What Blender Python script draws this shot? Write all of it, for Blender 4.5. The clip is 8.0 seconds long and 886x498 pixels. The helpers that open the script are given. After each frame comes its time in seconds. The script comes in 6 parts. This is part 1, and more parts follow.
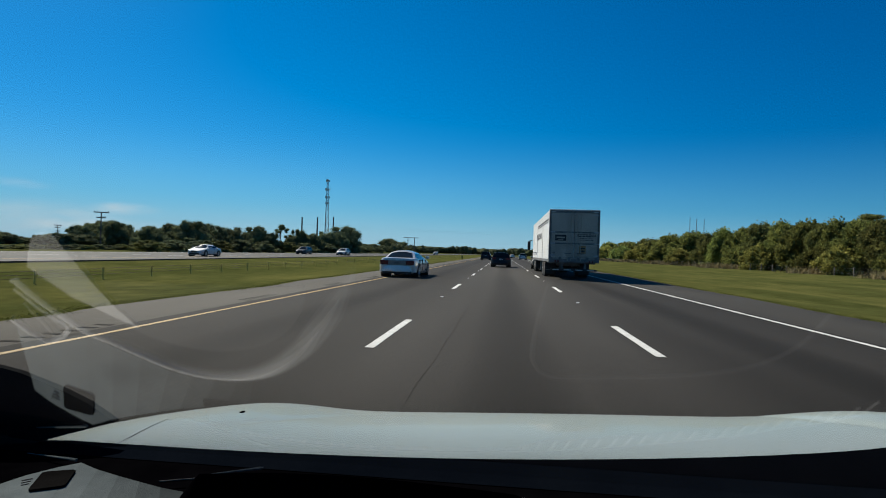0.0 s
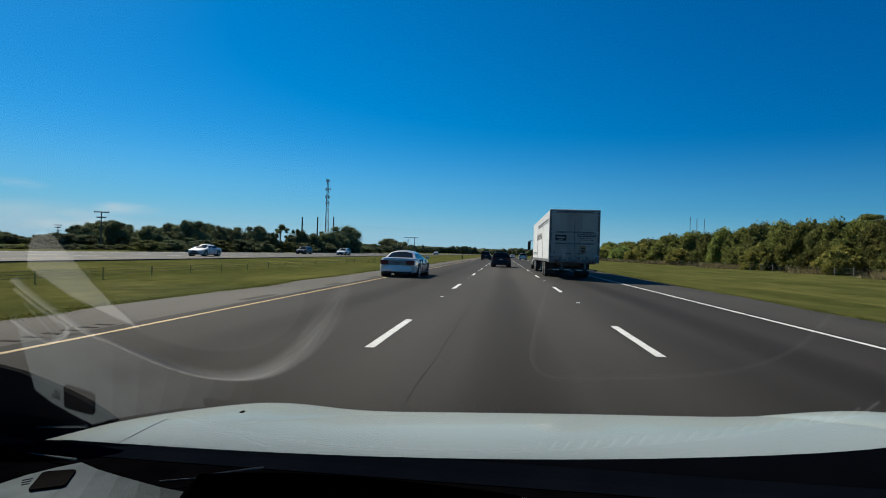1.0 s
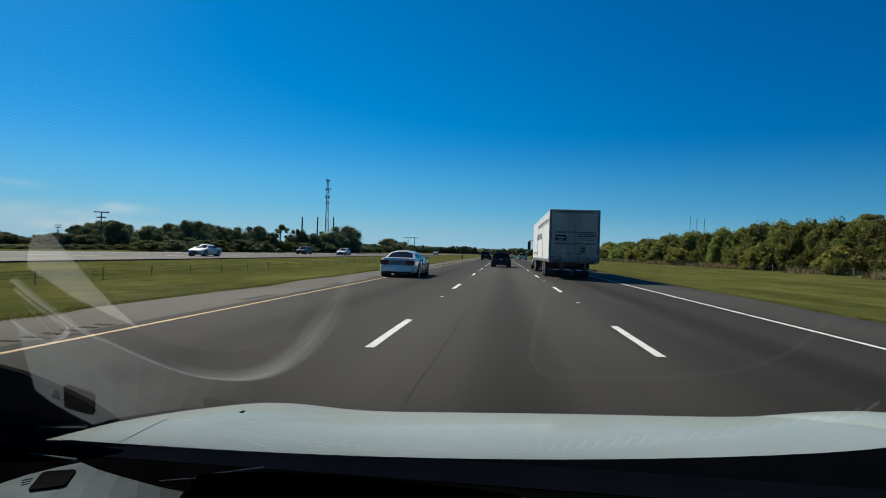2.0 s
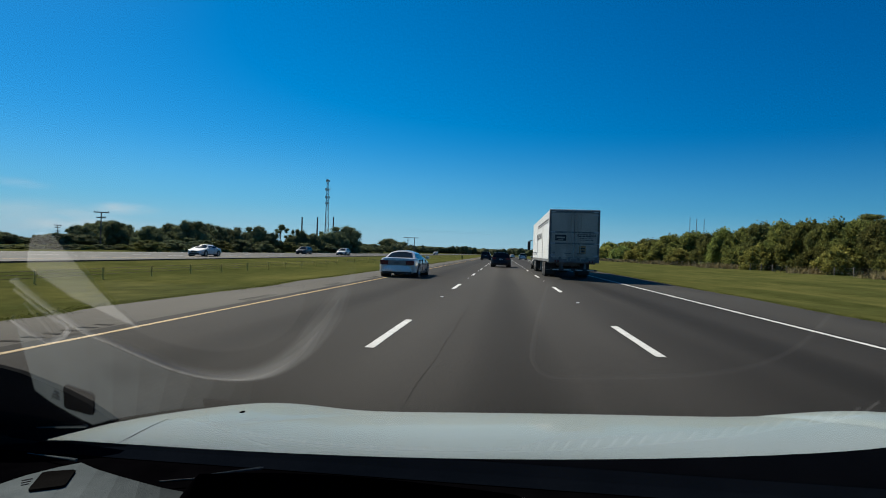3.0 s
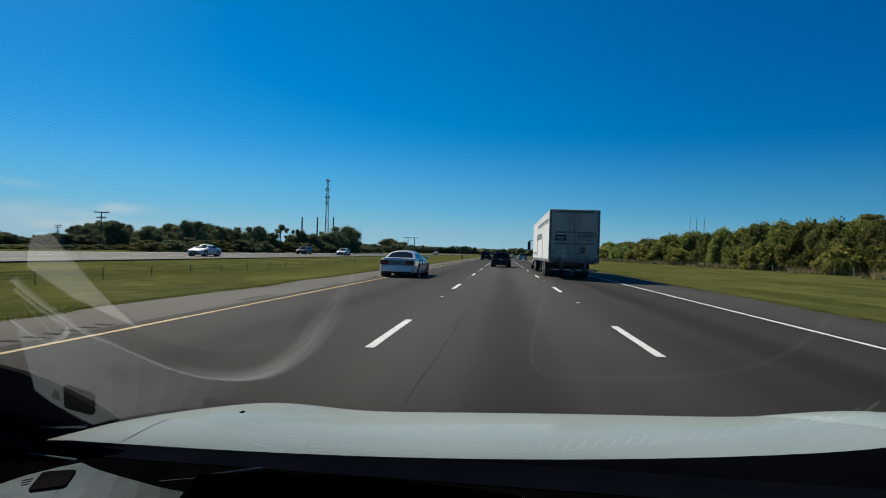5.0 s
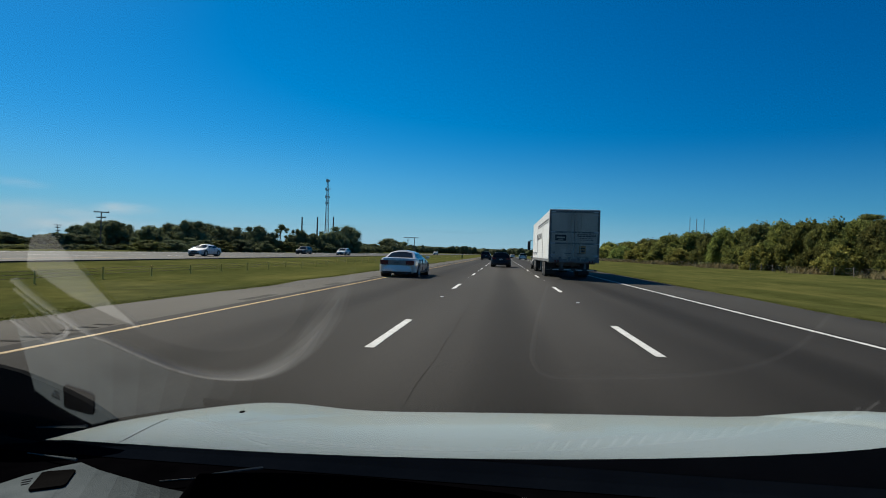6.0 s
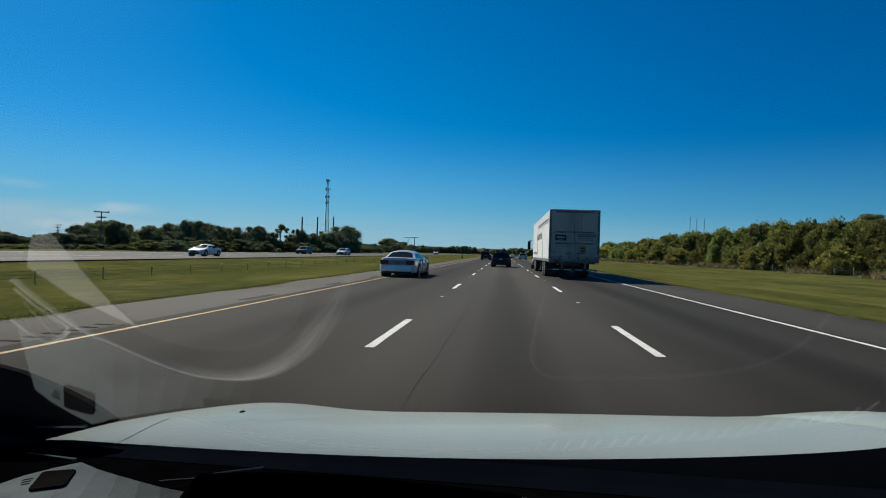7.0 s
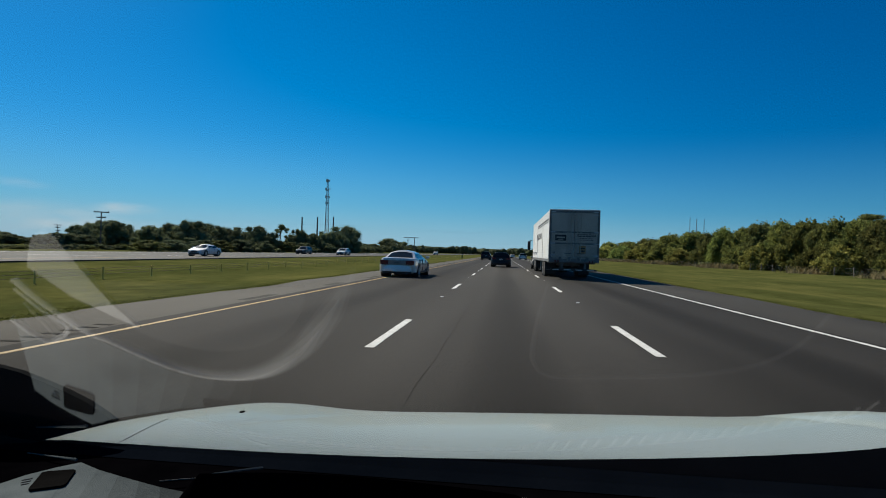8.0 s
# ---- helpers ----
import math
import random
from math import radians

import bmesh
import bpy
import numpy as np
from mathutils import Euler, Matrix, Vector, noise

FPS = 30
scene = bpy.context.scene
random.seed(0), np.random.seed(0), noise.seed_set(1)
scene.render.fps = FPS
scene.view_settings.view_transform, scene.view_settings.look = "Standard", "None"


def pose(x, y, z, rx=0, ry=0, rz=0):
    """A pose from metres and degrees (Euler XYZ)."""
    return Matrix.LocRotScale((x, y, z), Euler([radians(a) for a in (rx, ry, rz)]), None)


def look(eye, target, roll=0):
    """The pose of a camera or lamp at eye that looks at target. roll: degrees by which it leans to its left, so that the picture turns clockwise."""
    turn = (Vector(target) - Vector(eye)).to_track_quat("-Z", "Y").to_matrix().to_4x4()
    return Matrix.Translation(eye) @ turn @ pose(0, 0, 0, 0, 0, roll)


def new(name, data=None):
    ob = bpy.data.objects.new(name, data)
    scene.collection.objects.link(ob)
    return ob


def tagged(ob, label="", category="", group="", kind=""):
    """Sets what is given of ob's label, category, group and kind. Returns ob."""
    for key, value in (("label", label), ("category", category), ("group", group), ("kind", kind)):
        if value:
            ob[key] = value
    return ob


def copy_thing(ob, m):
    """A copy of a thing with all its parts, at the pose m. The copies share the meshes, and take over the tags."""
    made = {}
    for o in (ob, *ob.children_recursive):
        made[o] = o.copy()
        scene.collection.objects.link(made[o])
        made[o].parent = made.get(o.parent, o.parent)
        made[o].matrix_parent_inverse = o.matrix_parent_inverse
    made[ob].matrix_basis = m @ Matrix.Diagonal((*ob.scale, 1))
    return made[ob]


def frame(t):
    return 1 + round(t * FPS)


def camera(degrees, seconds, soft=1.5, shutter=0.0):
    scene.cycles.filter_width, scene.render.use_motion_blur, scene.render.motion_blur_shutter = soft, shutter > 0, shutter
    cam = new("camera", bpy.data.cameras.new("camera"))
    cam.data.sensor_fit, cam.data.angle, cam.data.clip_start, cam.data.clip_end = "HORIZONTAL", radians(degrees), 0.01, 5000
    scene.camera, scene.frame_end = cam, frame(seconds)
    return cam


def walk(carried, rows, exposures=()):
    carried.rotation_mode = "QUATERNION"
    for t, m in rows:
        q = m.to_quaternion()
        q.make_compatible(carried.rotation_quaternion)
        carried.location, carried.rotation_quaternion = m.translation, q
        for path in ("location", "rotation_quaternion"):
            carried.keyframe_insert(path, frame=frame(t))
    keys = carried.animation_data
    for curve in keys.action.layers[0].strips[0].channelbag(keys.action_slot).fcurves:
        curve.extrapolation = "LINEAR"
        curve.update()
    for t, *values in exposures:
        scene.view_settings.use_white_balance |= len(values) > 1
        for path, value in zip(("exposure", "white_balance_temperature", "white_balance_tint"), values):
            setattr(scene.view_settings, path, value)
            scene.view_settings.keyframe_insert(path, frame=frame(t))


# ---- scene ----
# ---------------------------------------------------------------- camera
# The dash camera rides behind the windscreen of a car in the centre lane, at one spot of the highway.
cam = camera(76.2, 8.0, soft=1.0)
EYE = (0.0, 0.0, 1.229)


def gaze(dyaw=0.0, dpitch=0.0, droll=0.0):
    yaw, pitch = radians(6.036 + dyaw), radians(0.337 + dpitch)
    way = Vector((-math.sin(yaw) * math.cos(pitch), math.cos(yaw) * math.cos(pitch), math.sin(pitch)))
    return look(EYE, Vector(EYE) + way * 50, 1.765 + droll)


walk(cam, [
    (0.0, gaze(0.00, 0.01, 0.00)),
    (1.5, gaze(0.02, 0.00, 0.02)),
    (3.0, gaze(0.00, 0.01, 0.00)),
    (4.0, gaze(0.00, 0.00, 0.00)),
    (4.5, gaze(0.01, 0.01, -0.01)),
    (6.0, gaze(0.00, 0.00, 0.02)),
    (7.0, gaze(0.01, -0.01, 0.02)),
    (8.0, gaze(0.00, 0.00, 0.02)),
], exposures=[(0.0, 0.70), (3.0, 0.69), (4.5, 0.67), (6.0, 0.62), (8.0, 0.60)])

# ---------------------------------------------------------------- sky and sun
SUN_AZ, SUN_EL = radians(-47), radians(41)
world = bpy.data.worlds.new("sky")
scene.world = world
world.use_nodes = True
wn, wl = world.node_tree.nodes, world.node_tree.links
sky = wn.new("ShaderNodeTexSky")
sky.sky_type, sky.sun_disc = "NISHITA", False
sky.sun_elevation, sky.sun_rotation = SUN_EL, SUN_AZ
sky.air_density, sky.dust_density, sky.ozone_density, sky.altitude = 1.0, 0.25, 5.0, 300
sat = wn.new("ShaderNodeHueSaturation")
sat.inputs["Saturation"].default_value = 1.25
tint = wn.new("ShaderNodeMix")
tint.data_type, tint.blend_type = "RGBA", "MULTIPLY"
tint.inputs["Factor"].default_value = 1.0
tint.inputs["B"].default_value = (0.665, 0.98, 1.135, 1)
wl.new(sky.outputs[0], tint.inputs["A"])
wl.new(tint.outputs["Result"], sat.inputs["Color"])
# the blue deepens away from the sun
co = wn.new("ShaderNodeTexCoord")
sep = wn.new("ShaderNodeSeparateXYZ")
wl.new(co.outputs["Generated"], sep.inputs[0])
side = wn.new("ShaderNodeMapRange")
side.interpolation_type = "SMOOTHSTEP"
side.inputs["From Min"].default_value, side.inputs["From Max"].default_value = -0.35, 0.75
wl.new(sep.outputs[0], side.inputs[0])
deep = wn.new("ShaderNodeMix")
deep.data_type, deep.blend_type = "RGBA", "MULTIPLY"
deep.inputs["B"].default_value = (0.42, 0.80, 0.93, 1)
wl.new(side.outputs[0], deep.inputs["Factor"])
wl.new(sat.outputs[0], deep.inputs["A"])
# thin fair-weather wisps low over the horizon: soft flattened puffs, broken up by noise
mp = wn.new("ShaderNodeMapping")
mp.inputs["Scale"].default_value = (14, 14, 60)
wl.new(co.outputs["Generated"], mp.inputs[0])
nz = wn.new("ShaderNodeTexNoise")
nz.inputs["Scale"].default_value, nz.inputs["Detail"].default_value = 1.0, 6
wl.new(mp.outputs[0], nz.inputs["Vector"])
r1 = wn.new("ShaderNodeMapRange")
r1.inputs["From Min"].default_value, r1.inputs["From Max"].default_value = 0.30, 0.70
wl.new(nz.outputs[0], r1.inputs[0])


def math_node(op, a, b):
    n = wn.new("ShaderNodeMath")
    n.operation = op
    for socket, value in zip(n.inputs, (a, b)):
        if isinstance(value, float):
            socket.default_value = value
        else:
            wl.new(value, socket)
    return n.outputs[0]


def puff(azimuth, elevation, wide, tall, strength):
    """One flattened wisp; azimuth in degrees left of straight ahead, all in degrees."""
    a, e = radians(azimuth), radians(elevation)
    away = wn.new("ShaderNodeVectorMath")
    away.operation = "SUBTRACT"
    away.inputs[1].default_value = (-math.sin(a) * math.cos(e), math.cos(a) * math.cos(e), math.sin(e))
    wl.new(co.outputs["Generated"], away.inputs[0])
    size = wn.new("ShaderNodeVectorMath")
    size.operation = "MULTIPLY"
    size.inputs[1].default_value = (1 / radians(wide), 1 / radians(wide), 1 / radians(tall))
    wl.new(away.outputs[0], size.inputs[0])
    far = wn.new("ShaderNodeVectorMath")
    far.operation = "LENGTH"
    wl.new(size.outputs[0], far.inputs[0])
    fade = wn.new("ShaderNodeMapRange")
    fade.interpolation_type = "SMOOTHSTEP"
    fade.inputs["From Min"].default_value, fade.inputs["From Max"].default_value = 1.0, 0.1
    fade.inputs["To Max"].default_value = strength
    wl.new(far.outputs["Value"], fade.inputs[0])
    return fade.outputs[0]


cover = 0.0
for wisp in ((35.4, 3.0, 3.4, 0.75, 0.95), (43.0, 4.6, 3.0, 0.6, 0.35), (42.0, 1.8, 9.0, 1.9, 0.6), (25.6, 1.9, 3.4, 0.5, 0.3), (36.0, 1.3, 9.0, 0.9, 0.4),
             (75.0, 6.0, 9.0, 1.2, 0.7), (120.0, 7.0, 12.0, 1.4, 0.6), (-95.0, 6.0, 10.0, 1.2, 0.5)):
    cover = puff(*wisp) if isinstance(cover, float) else math_node("ADD", cover, puff(*wisp))
m2 = math_node("MULTIPLY", cover, r1.outputs[0])
# pale haze towards the horizon, all the way round
hz = wn.new("ShaderNodeMapRange")
hz.interpolation_type = "SMOOTHSTEP"
hz.inputs["From Min"].default_value, hz.inputs["From Max"].default_value = 0.20, -0.03
hz.inputs["To Max"].default_value = 0.75
wl.new(sep.outputs[2], hz.inputs[0])
haze = wn.new("ShaderNodeMix")
haze.data_type = "RGBA"
haze.inputs["B"].default_value = (2.0, 5.8, 9.5, 1)
thin = wn.new("ShaderNodeMapRange")
thin.inputs["From Min"].default_value, thin.inputs["From Max"].default_value = -0.4, 0.7
thin.inputs["To Min"].default_value, thin.inputs["To Max"].default_value = 1.0, 0.62
wl.new(sep.outputs[0], thin.inputs[0])
wl.new(math_node("MULTIPLY", hz.outputs[0], thin.outputs[0]), haze.inputs["Factor"])
wl.new(deep.outputs["Result"], haze.inputs["A"])
hz2 = wn.new("ShaderNodeMapRange")
hz2.interpolation_type = "SMOOTHSTEP"
hz2.inputs["From Min"].default_value, hz2.inputs["From Max"].default_value = 0.085, -0.01
hz2.inputs["To Max"].default_value = 0.6
wl.new(sep.outputs[2], hz2.inputs[0])
haze2 = wn.new("ShaderNodeMix")
haze2.data_type = "RGBA"
haze2.inputs["B"].default_value = (6.0, 8.4, 10.2, 1)
wl.new(math_node("MULTIPLY", hz2.outputs[0], thin.outputs[0]), haze2.inputs["Factor"])
wl.new(haze.outputs["Result"], haze2.inputs["A"])
mixc = wn.new("ShaderNodeMix")
mixc.data_type = "RGBA"
mixc.inputs["B"].default_value = (8.2, 9.4, 10.2, 1)
wl.new(m2, mixc.inputs["Factor"])
wl.new(haze2.outputs["Result"], mixc.inputs["A"])
wl.new(mixc.outputs["Result"], wn["Background"].inputs["Color"])
wn["Background"].inputs["Strength"].default_value = 0.050

sun = new("sun", bpy.data.lights.new("sun", "SUN"))
sun.data.energy, sun.data.angle, sun.data.color = 5.0, radians(0.53), (1.0, 0.90, 0.75)
sd = Vector((math.sin(SUN_AZ) * math.cos(SUN_EL), math.cos(SUN_AZ) * math.cos(SUN_EL), math.sin(SUN_EL)))
sun.matrix_world = look(sd * 400, (0, 0, 0))


# ---------------------------------------------------------------- materials
def material(name, c1, c2, rough=0.8, scale=4.0, fine=60.0, bump=0.0, metal=0.0, spec=0.5, coat=0.0, vary=0.0, contrast=(0.35, 0.65), fine_mix=0.35, squash=(1, 1, 1)):
    """Two colours mixed by noise at two scales, with fine relief; vary: change from object to object."""
    m = bpy.data.materials.new(name)
    m.use_nodes = True
    n, l = m.node_tree.nodes, m.node_tree.links
    b = n["Principled BSDF"]
    tc = n.new("ShaderNodeTexCoord")
    mg = n.new("ShaderNodeMapping")
    mg.inputs["Scale"].default_value = squash
    l.new(tc.outputs["Object"], mg.inputs[0])
    big = n.new("ShaderNodeTexNoise")
    big.inputs["Scale"].default_value, big.inputs["Detail"].default_value = scale, 6
    small = n.new("ShaderNodeTexNoise")
    small.inputs["Scale"].default_value, small.inputs["Detail"].default_value = fine, 3
    l.new(mg.outputs[0], big.inputs["Vector"])
    l.new(mg.outputs[0], small.inputs["Vector"])
    mx = n.new("ShaderNodeMix")
    mx.inputs["Factor"].default_value = fine_mix
    l.new(big.outputs[0], mx.inputs["A"])
    l.new(small.outputs[0], mx.inputs["B"])
    rg = n.new("ShaderNodeMapRange")
    rg.inputs["From Min"].default_value, rg.inputs["From Max"].default_value = contrast
    l.new(mx.outputs["Result"], rg.inputs[0])
    col = n.new("ShaderNodeMix")
    col.data_type = "RGBA"
    col.inputs["A"].default_value, col.inputs["B"].default_value = (*c1, 1), (*c2, 1)
    l.new(rg.outputs[0], col.inputs["Factor"])
    last = col.outputs["Result"]
    if vary:
        oi = n.new("ShaderNodeObjectInfo")
        hs = n.new("ShaderNodeHueSaturation")
        vr = n.new("ShaderNodeMapRange")
        vr.inputs["To Min"].default_value, vr.inputs["To Max"].default_value = 1 - vary, 1 + vary
        hr = n.new("ShaderNodeMapRange")
        hr.inputs["To Min"].default_value, hr.inputs["To Max"].default_value = 0.5 - vary * 0.07, 0.5 + vary * 0.05
        l.new(oi.outputs["Random"], vr.inputs[0])
        l.new(oi.outputs["Random"], hr.inputs[0])
        l.new(vr.outputs[0], hs.inputs["Value"])
        l.new(hr.outputs[0], hs.inputs["Hue"])
        l.new(last, hs.inputs["Color"])
        last = hs.outputs[0]
    l.new(last, b.inputs["Base Color"])
    b.inputs["Roughness"].default_value, b.inputs["Metallic"].default_value = rough, metal
    b.inputs["Specular IOR Level"].default_value, b.inputs["Coat Weight"].default_value = spec, coat
    b.inputs["Coat Roughness"].default_value = 0.05
    if bump:
        bp = n.new("ShaderNodeBump")
        bp.inputs["Strength"].default_value, bp.inputs["Distance"].default_value = bump, 0.02
        l.new(small.outputs[0], bp.inputs["Height"])
        l.new(bp.outputs[0], b.inputs["Normal"])
    return m


def foliage(name, dark, light, vary=0.2, spread=(0.55, 1.35)):
    """Leaves: each leaf island takes its own tone; some light passes through."""
    m = material(name, dark, light, rough=0.9, scale=0.6, fine=5.0, vary=vary, spec=0.05)
    n, l = m.node_tree.nodes, m.node_tree.links
    b, out = n["Principled BSDF"], n["Material Output"]
    src = b.inputs["Base Color"].links[0].from_socket
    geo = n.new("ShaderNodeNewGeometry")
    hs = n.new("ShaderNodeHueSaturation")
    vr = n.new("ShaderNodeMapRange")
    vr.inputs["To Min"].default_value, vr.inputs["To Max"].default_value = spread
    l.new(geo.outputs["Random Per Island"], vr.inputs[0])
    l.new(vr.outputs[0], hs.inputs["Value"])
    l.new(src, hs.inputs["Color"])
    l.new(hs.outputs[0], b.inputs["Base Color"])
    tr = n.new("ShaderNodeBsdfTranslucent")
    l.new(hs.outputs[0], tr.inputs["Color"])
    ms = n.new("ShaderNodeMixShader")
    ms.inputs[0].default_value = 0.4
    l.new(b.outputs[0], ms.inputs[1])
    l.new(tr.outputs[0], ms.inputs[2])
    l.new(ms.outputs[0], out.inputs["Surface"])
    return m


def lane_asphalt():
    """Dark asphalt with oil-darkened lane middles, pale wheel tracks, speckle and long stains; a painted light falloff
    pales the centre lane.
    """
    m = material("asphalt", (0.0345, 0.0328, 0.0305), (0.061, 0.058, 0.0535), rough=0.88, scale=0.35, fine=45, bump=0.08, spec=0.1, squash=(1, 0.12, 1))
    n, l = m.node_tree.nodes, m.node_tree.links
    b = n["Principled BSDF"]
    src = b.inputs["Base Color"].links[0].from_socket
    tc = n.new("ShaderNodeTexCoord")
    sp = n.new("ShaderNodeSeparateXYZ")
    l.new(tc.outputs["Object"], sp.inputs[0])
    ad = n.new("ShaderNodeMath")
    ad.operation = "MULTIPLY_ADD"
    ad.inputs[1].default_value, ad.inputs[2].default_value = 2 * math.pi / 3.66, -2 * math.pi * 0.19 / 3.66
    l.new(sp.outputs[0], ad.inputs[0])
    cs = n.new("ShaderNodeMath")
    cs.operation = "COSINE"
    l.new(ad.outputs[0], cs.inputs[0])
    vr = n.new("ShaderNodeMapRange")
    vr.inputs["From Min"].default_value, vr.inputs["From Max"].default_value = 0.5, 1.0
    vr.inputs["To Min"].default_value, vr.inputs["To Max"].default_value = 1.0, 0.62
    l.new(cs.outputs[0], vr.inputs[0])
    # lens falloff painted in: centre lane lighter, outer lanes darker
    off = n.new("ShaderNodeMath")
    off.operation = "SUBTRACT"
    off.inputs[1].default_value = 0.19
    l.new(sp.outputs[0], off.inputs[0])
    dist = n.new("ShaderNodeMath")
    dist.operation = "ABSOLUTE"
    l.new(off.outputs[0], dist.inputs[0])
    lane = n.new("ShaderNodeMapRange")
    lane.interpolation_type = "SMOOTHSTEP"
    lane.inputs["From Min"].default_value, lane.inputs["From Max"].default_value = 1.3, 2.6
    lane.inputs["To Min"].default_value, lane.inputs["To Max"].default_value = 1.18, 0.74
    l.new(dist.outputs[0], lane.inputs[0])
    both = n.new("ShaderNodeMath")
    both.operation = "MULTIPLY"
    l.new(vr.outputs[0], both.inputs[0])
    l.new(lane.outputs[0], both.inputs[1])
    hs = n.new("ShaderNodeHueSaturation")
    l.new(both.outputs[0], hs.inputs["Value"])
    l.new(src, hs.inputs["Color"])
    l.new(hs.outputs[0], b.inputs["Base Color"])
    return m


M_ASPHALT = lane_asphalt()
M_SHOULDER = material("shoulder_asphalt", (0.066, 0.061, 0.0525), (0.102, 0.095, 0.081), 0.9, 0.5, 40, 0.4, spec=0.2, squash=(1, 0.2, 1))
M_SHOULDER_R = material("outer_shoulder_asphalt", (0.036, 0.0342, 0.031), (0.060, 0.057, 0.051), 0.9, 0.5, 40, 0.1, spec=0.15, squash=(1, 0.2, 1))
M_FAR_ROAD = material("far_asphalt", (0.027, 0.0275, 0.0278), (0.043, 0.0437, 0.044), 0.85, 0.4, 30, 0.2, spec=0.3, squash=(1, 0.1, 1))
M_GRASS = material("grass_ground", (0.036, 0.044, 0.0122), (0.086, 0.0895, 0.0285), 0.95, 0.22, 2.6, 0.5, spec=0.0, squash=(1, 0.3, 1), fine_mix=0.4, contrast=(0.34, 0.66))


def verge_grass(m):
    """Straw-yellow dry patches, metres wide, over clumpy mown green that glows a little at grazing light."""
    n, l = m.node_tree.nodes, m.node_tree.links
    b = n["Principled BSDF"]
    src = b.inputs["Base Color"].links[0].from_socket
    tc = n.new("ShaderNodeTexCoord")
    mg = n.new("ShaderNodeMapping")
    mg.inputs["Scale"].default_value = (0.2, 0.13, 1)
    nz = n.new("ShaderNodeTexNoise")
    nz.inputs["Scale"].default_value, nz.inputs["Detail"].default_value, nz.inputs["Roughness"].default_value = 1.0, 7, 0.65
    rg = n.new("ShaderNodeMapRange")
    rg.inputs["From Min"].default_value, rg.inputs["From Max"].default_value, rg.inputs["To Max"].default_value = 0.45, 0.64, 0.7
    mx = n.new("ShaderNodeMix")
    mx.data_type = "RGBA"
    mx.inputs["B"].default_value = (0.135, 0.127, 0.040, 1)
    l.new(tc.outputs["Object"], mg.inputs[0])
    l.new(mg.outputs[0], nz.inputs["Vector"])
    l.new(nz.outputs[0], rg.inputs[0])
    l.new(rg.outputs[0], mx.inputs["Factor"])
    l.new(src, mx.inputs["A"])
    clump = n.new("ShaderNodeTexNoise")
    clump.inputs["Scale"].default_value, clump.inputs["Detail"].default_value, clump.inputs["Roughness"].default_value = 1.1, 8, 0.7
    l.new(tc.outputs["Object"], clump.inputs["Vector"])
    shade = n.new("ShaderNodeMapRange")
    shade.inputs["From Min"].default_value, shade.inputs["From Max"].default_value = 0.36, 0.66
    shade.inputs["To Min"].default_value, shade.inputs["To Max"].default_value = 0.68, 1.16
    l.new(clump.outputs[0], shade.inputs[0])
    hs = n.new("ShaderNodeHueSaturation")
    l.new(shade.outputs[0], hs.inputs["Value"])
    l.new(mx.outputs["Result"], hs.inputs["Color"])
    l.new(hs.outputs[0], b.inputs["Base Color"])
    relief = n.new("ShaderNodeBump")
    relief.inputs["Strength"].default_value, relief.inputs["Distance"].default_value = 0.5, 0.12
    l.new(clump.outputs[0], relief.inputs["Height"])
    l.new(relief.outputs[0], b.inputs["Normal"])
    b.inputs["Sheen Weight"].default_value, b.inputs["Sheen Roughness"].default_value = 0.12, 0.45
    b.inputs["Sheen Tint"].default_value = (0.50, 0.50, 0.14, 1)


verge_grass(M_GRASS)
M_BLADE = foliage("grass_blades", (0.055, 0.07, 0.016), (0.125, 0.135, 0.034), 0.0)
M_DRY = material("dry_grass", (0.19, 0.15, 0.075), (0.34, 0.28, 0.15), 0.95, 0.8, 20, spec=0.1)
M_WHITE_LINE = material("white_road_paint", (0.52, 0.52, 0.5), (0.78, 0.78, 0.76), 0.7, 3, 60, 0.2)
M_YELLOW_LINE = material("yellow_road_paint", (0.33, 0.20, 0.05), (0.44, 0.285, 0.092), 0.7, 3, 60, 0.2)
M_MARKER = material("marker_white", (0.6, 0.6, 0.6), (0.75, 0.75, 0.74), 0.4, 30, 100)
M_TAR = material("tar_seal", (0.020, 0.019, 0.018), (0.034, 0.032, 0.03), 0.95, 5, 50, spec=0.1)
M_SEAM = material("seam_seal", (0.036, 0.0343, 0.032), (0.052, 0.0496, 0.046), 0.95, 5, 50, spec=0.05)
M_BARK = material("bark", (0.07, 0.055, 0.04), (0.16, 0.13, 0.1), 0.95, 3, 30, 0.5)
M_LEAF_L = foliage("leaves_dark", (0.088, 0.11, 0.06), (0.19, 0.215, 0.105), spread=(0.78, 1.2))
M_LEAF_O = foliage("leaves_olive", (0.075, 0.09, 0.033), (0.21, 0.215, 0.07))
M_LEAF_R = foliage("leaves_green", (0.075, 0.10, 0.032), (0.27, 0.295, 0.085), 0.42)
M_LEAF_Y = foliage("leaves_yellow_green", (0.14, 0.155, 0.04), (0.33, 0.31, 0.09), 0.2)
M_WOODPOLE = material("weathered_pole", (0.07, 0.065, 0.06), (0.13, 0.12, 0.11), 0.9, 2, 40, 0.3)
M_STEEL = material("galvanised_steel", (0.28, 0.29, 0.3), (0.42, 0.43, 0.44), 0.45, 3, 50, 0.1, metal=0.8)
M_TOWER = material("tower_steel", (0.075, 0.08, 0.088), (0.13, 0.135, 0.145), 0.6, 1, 30)
M_POST_BROWN = material("rusty_post", (0.48, 0.37, 0.09), (0.64, 0.51, 0.15), 0.8, 5, 50, 0.2)
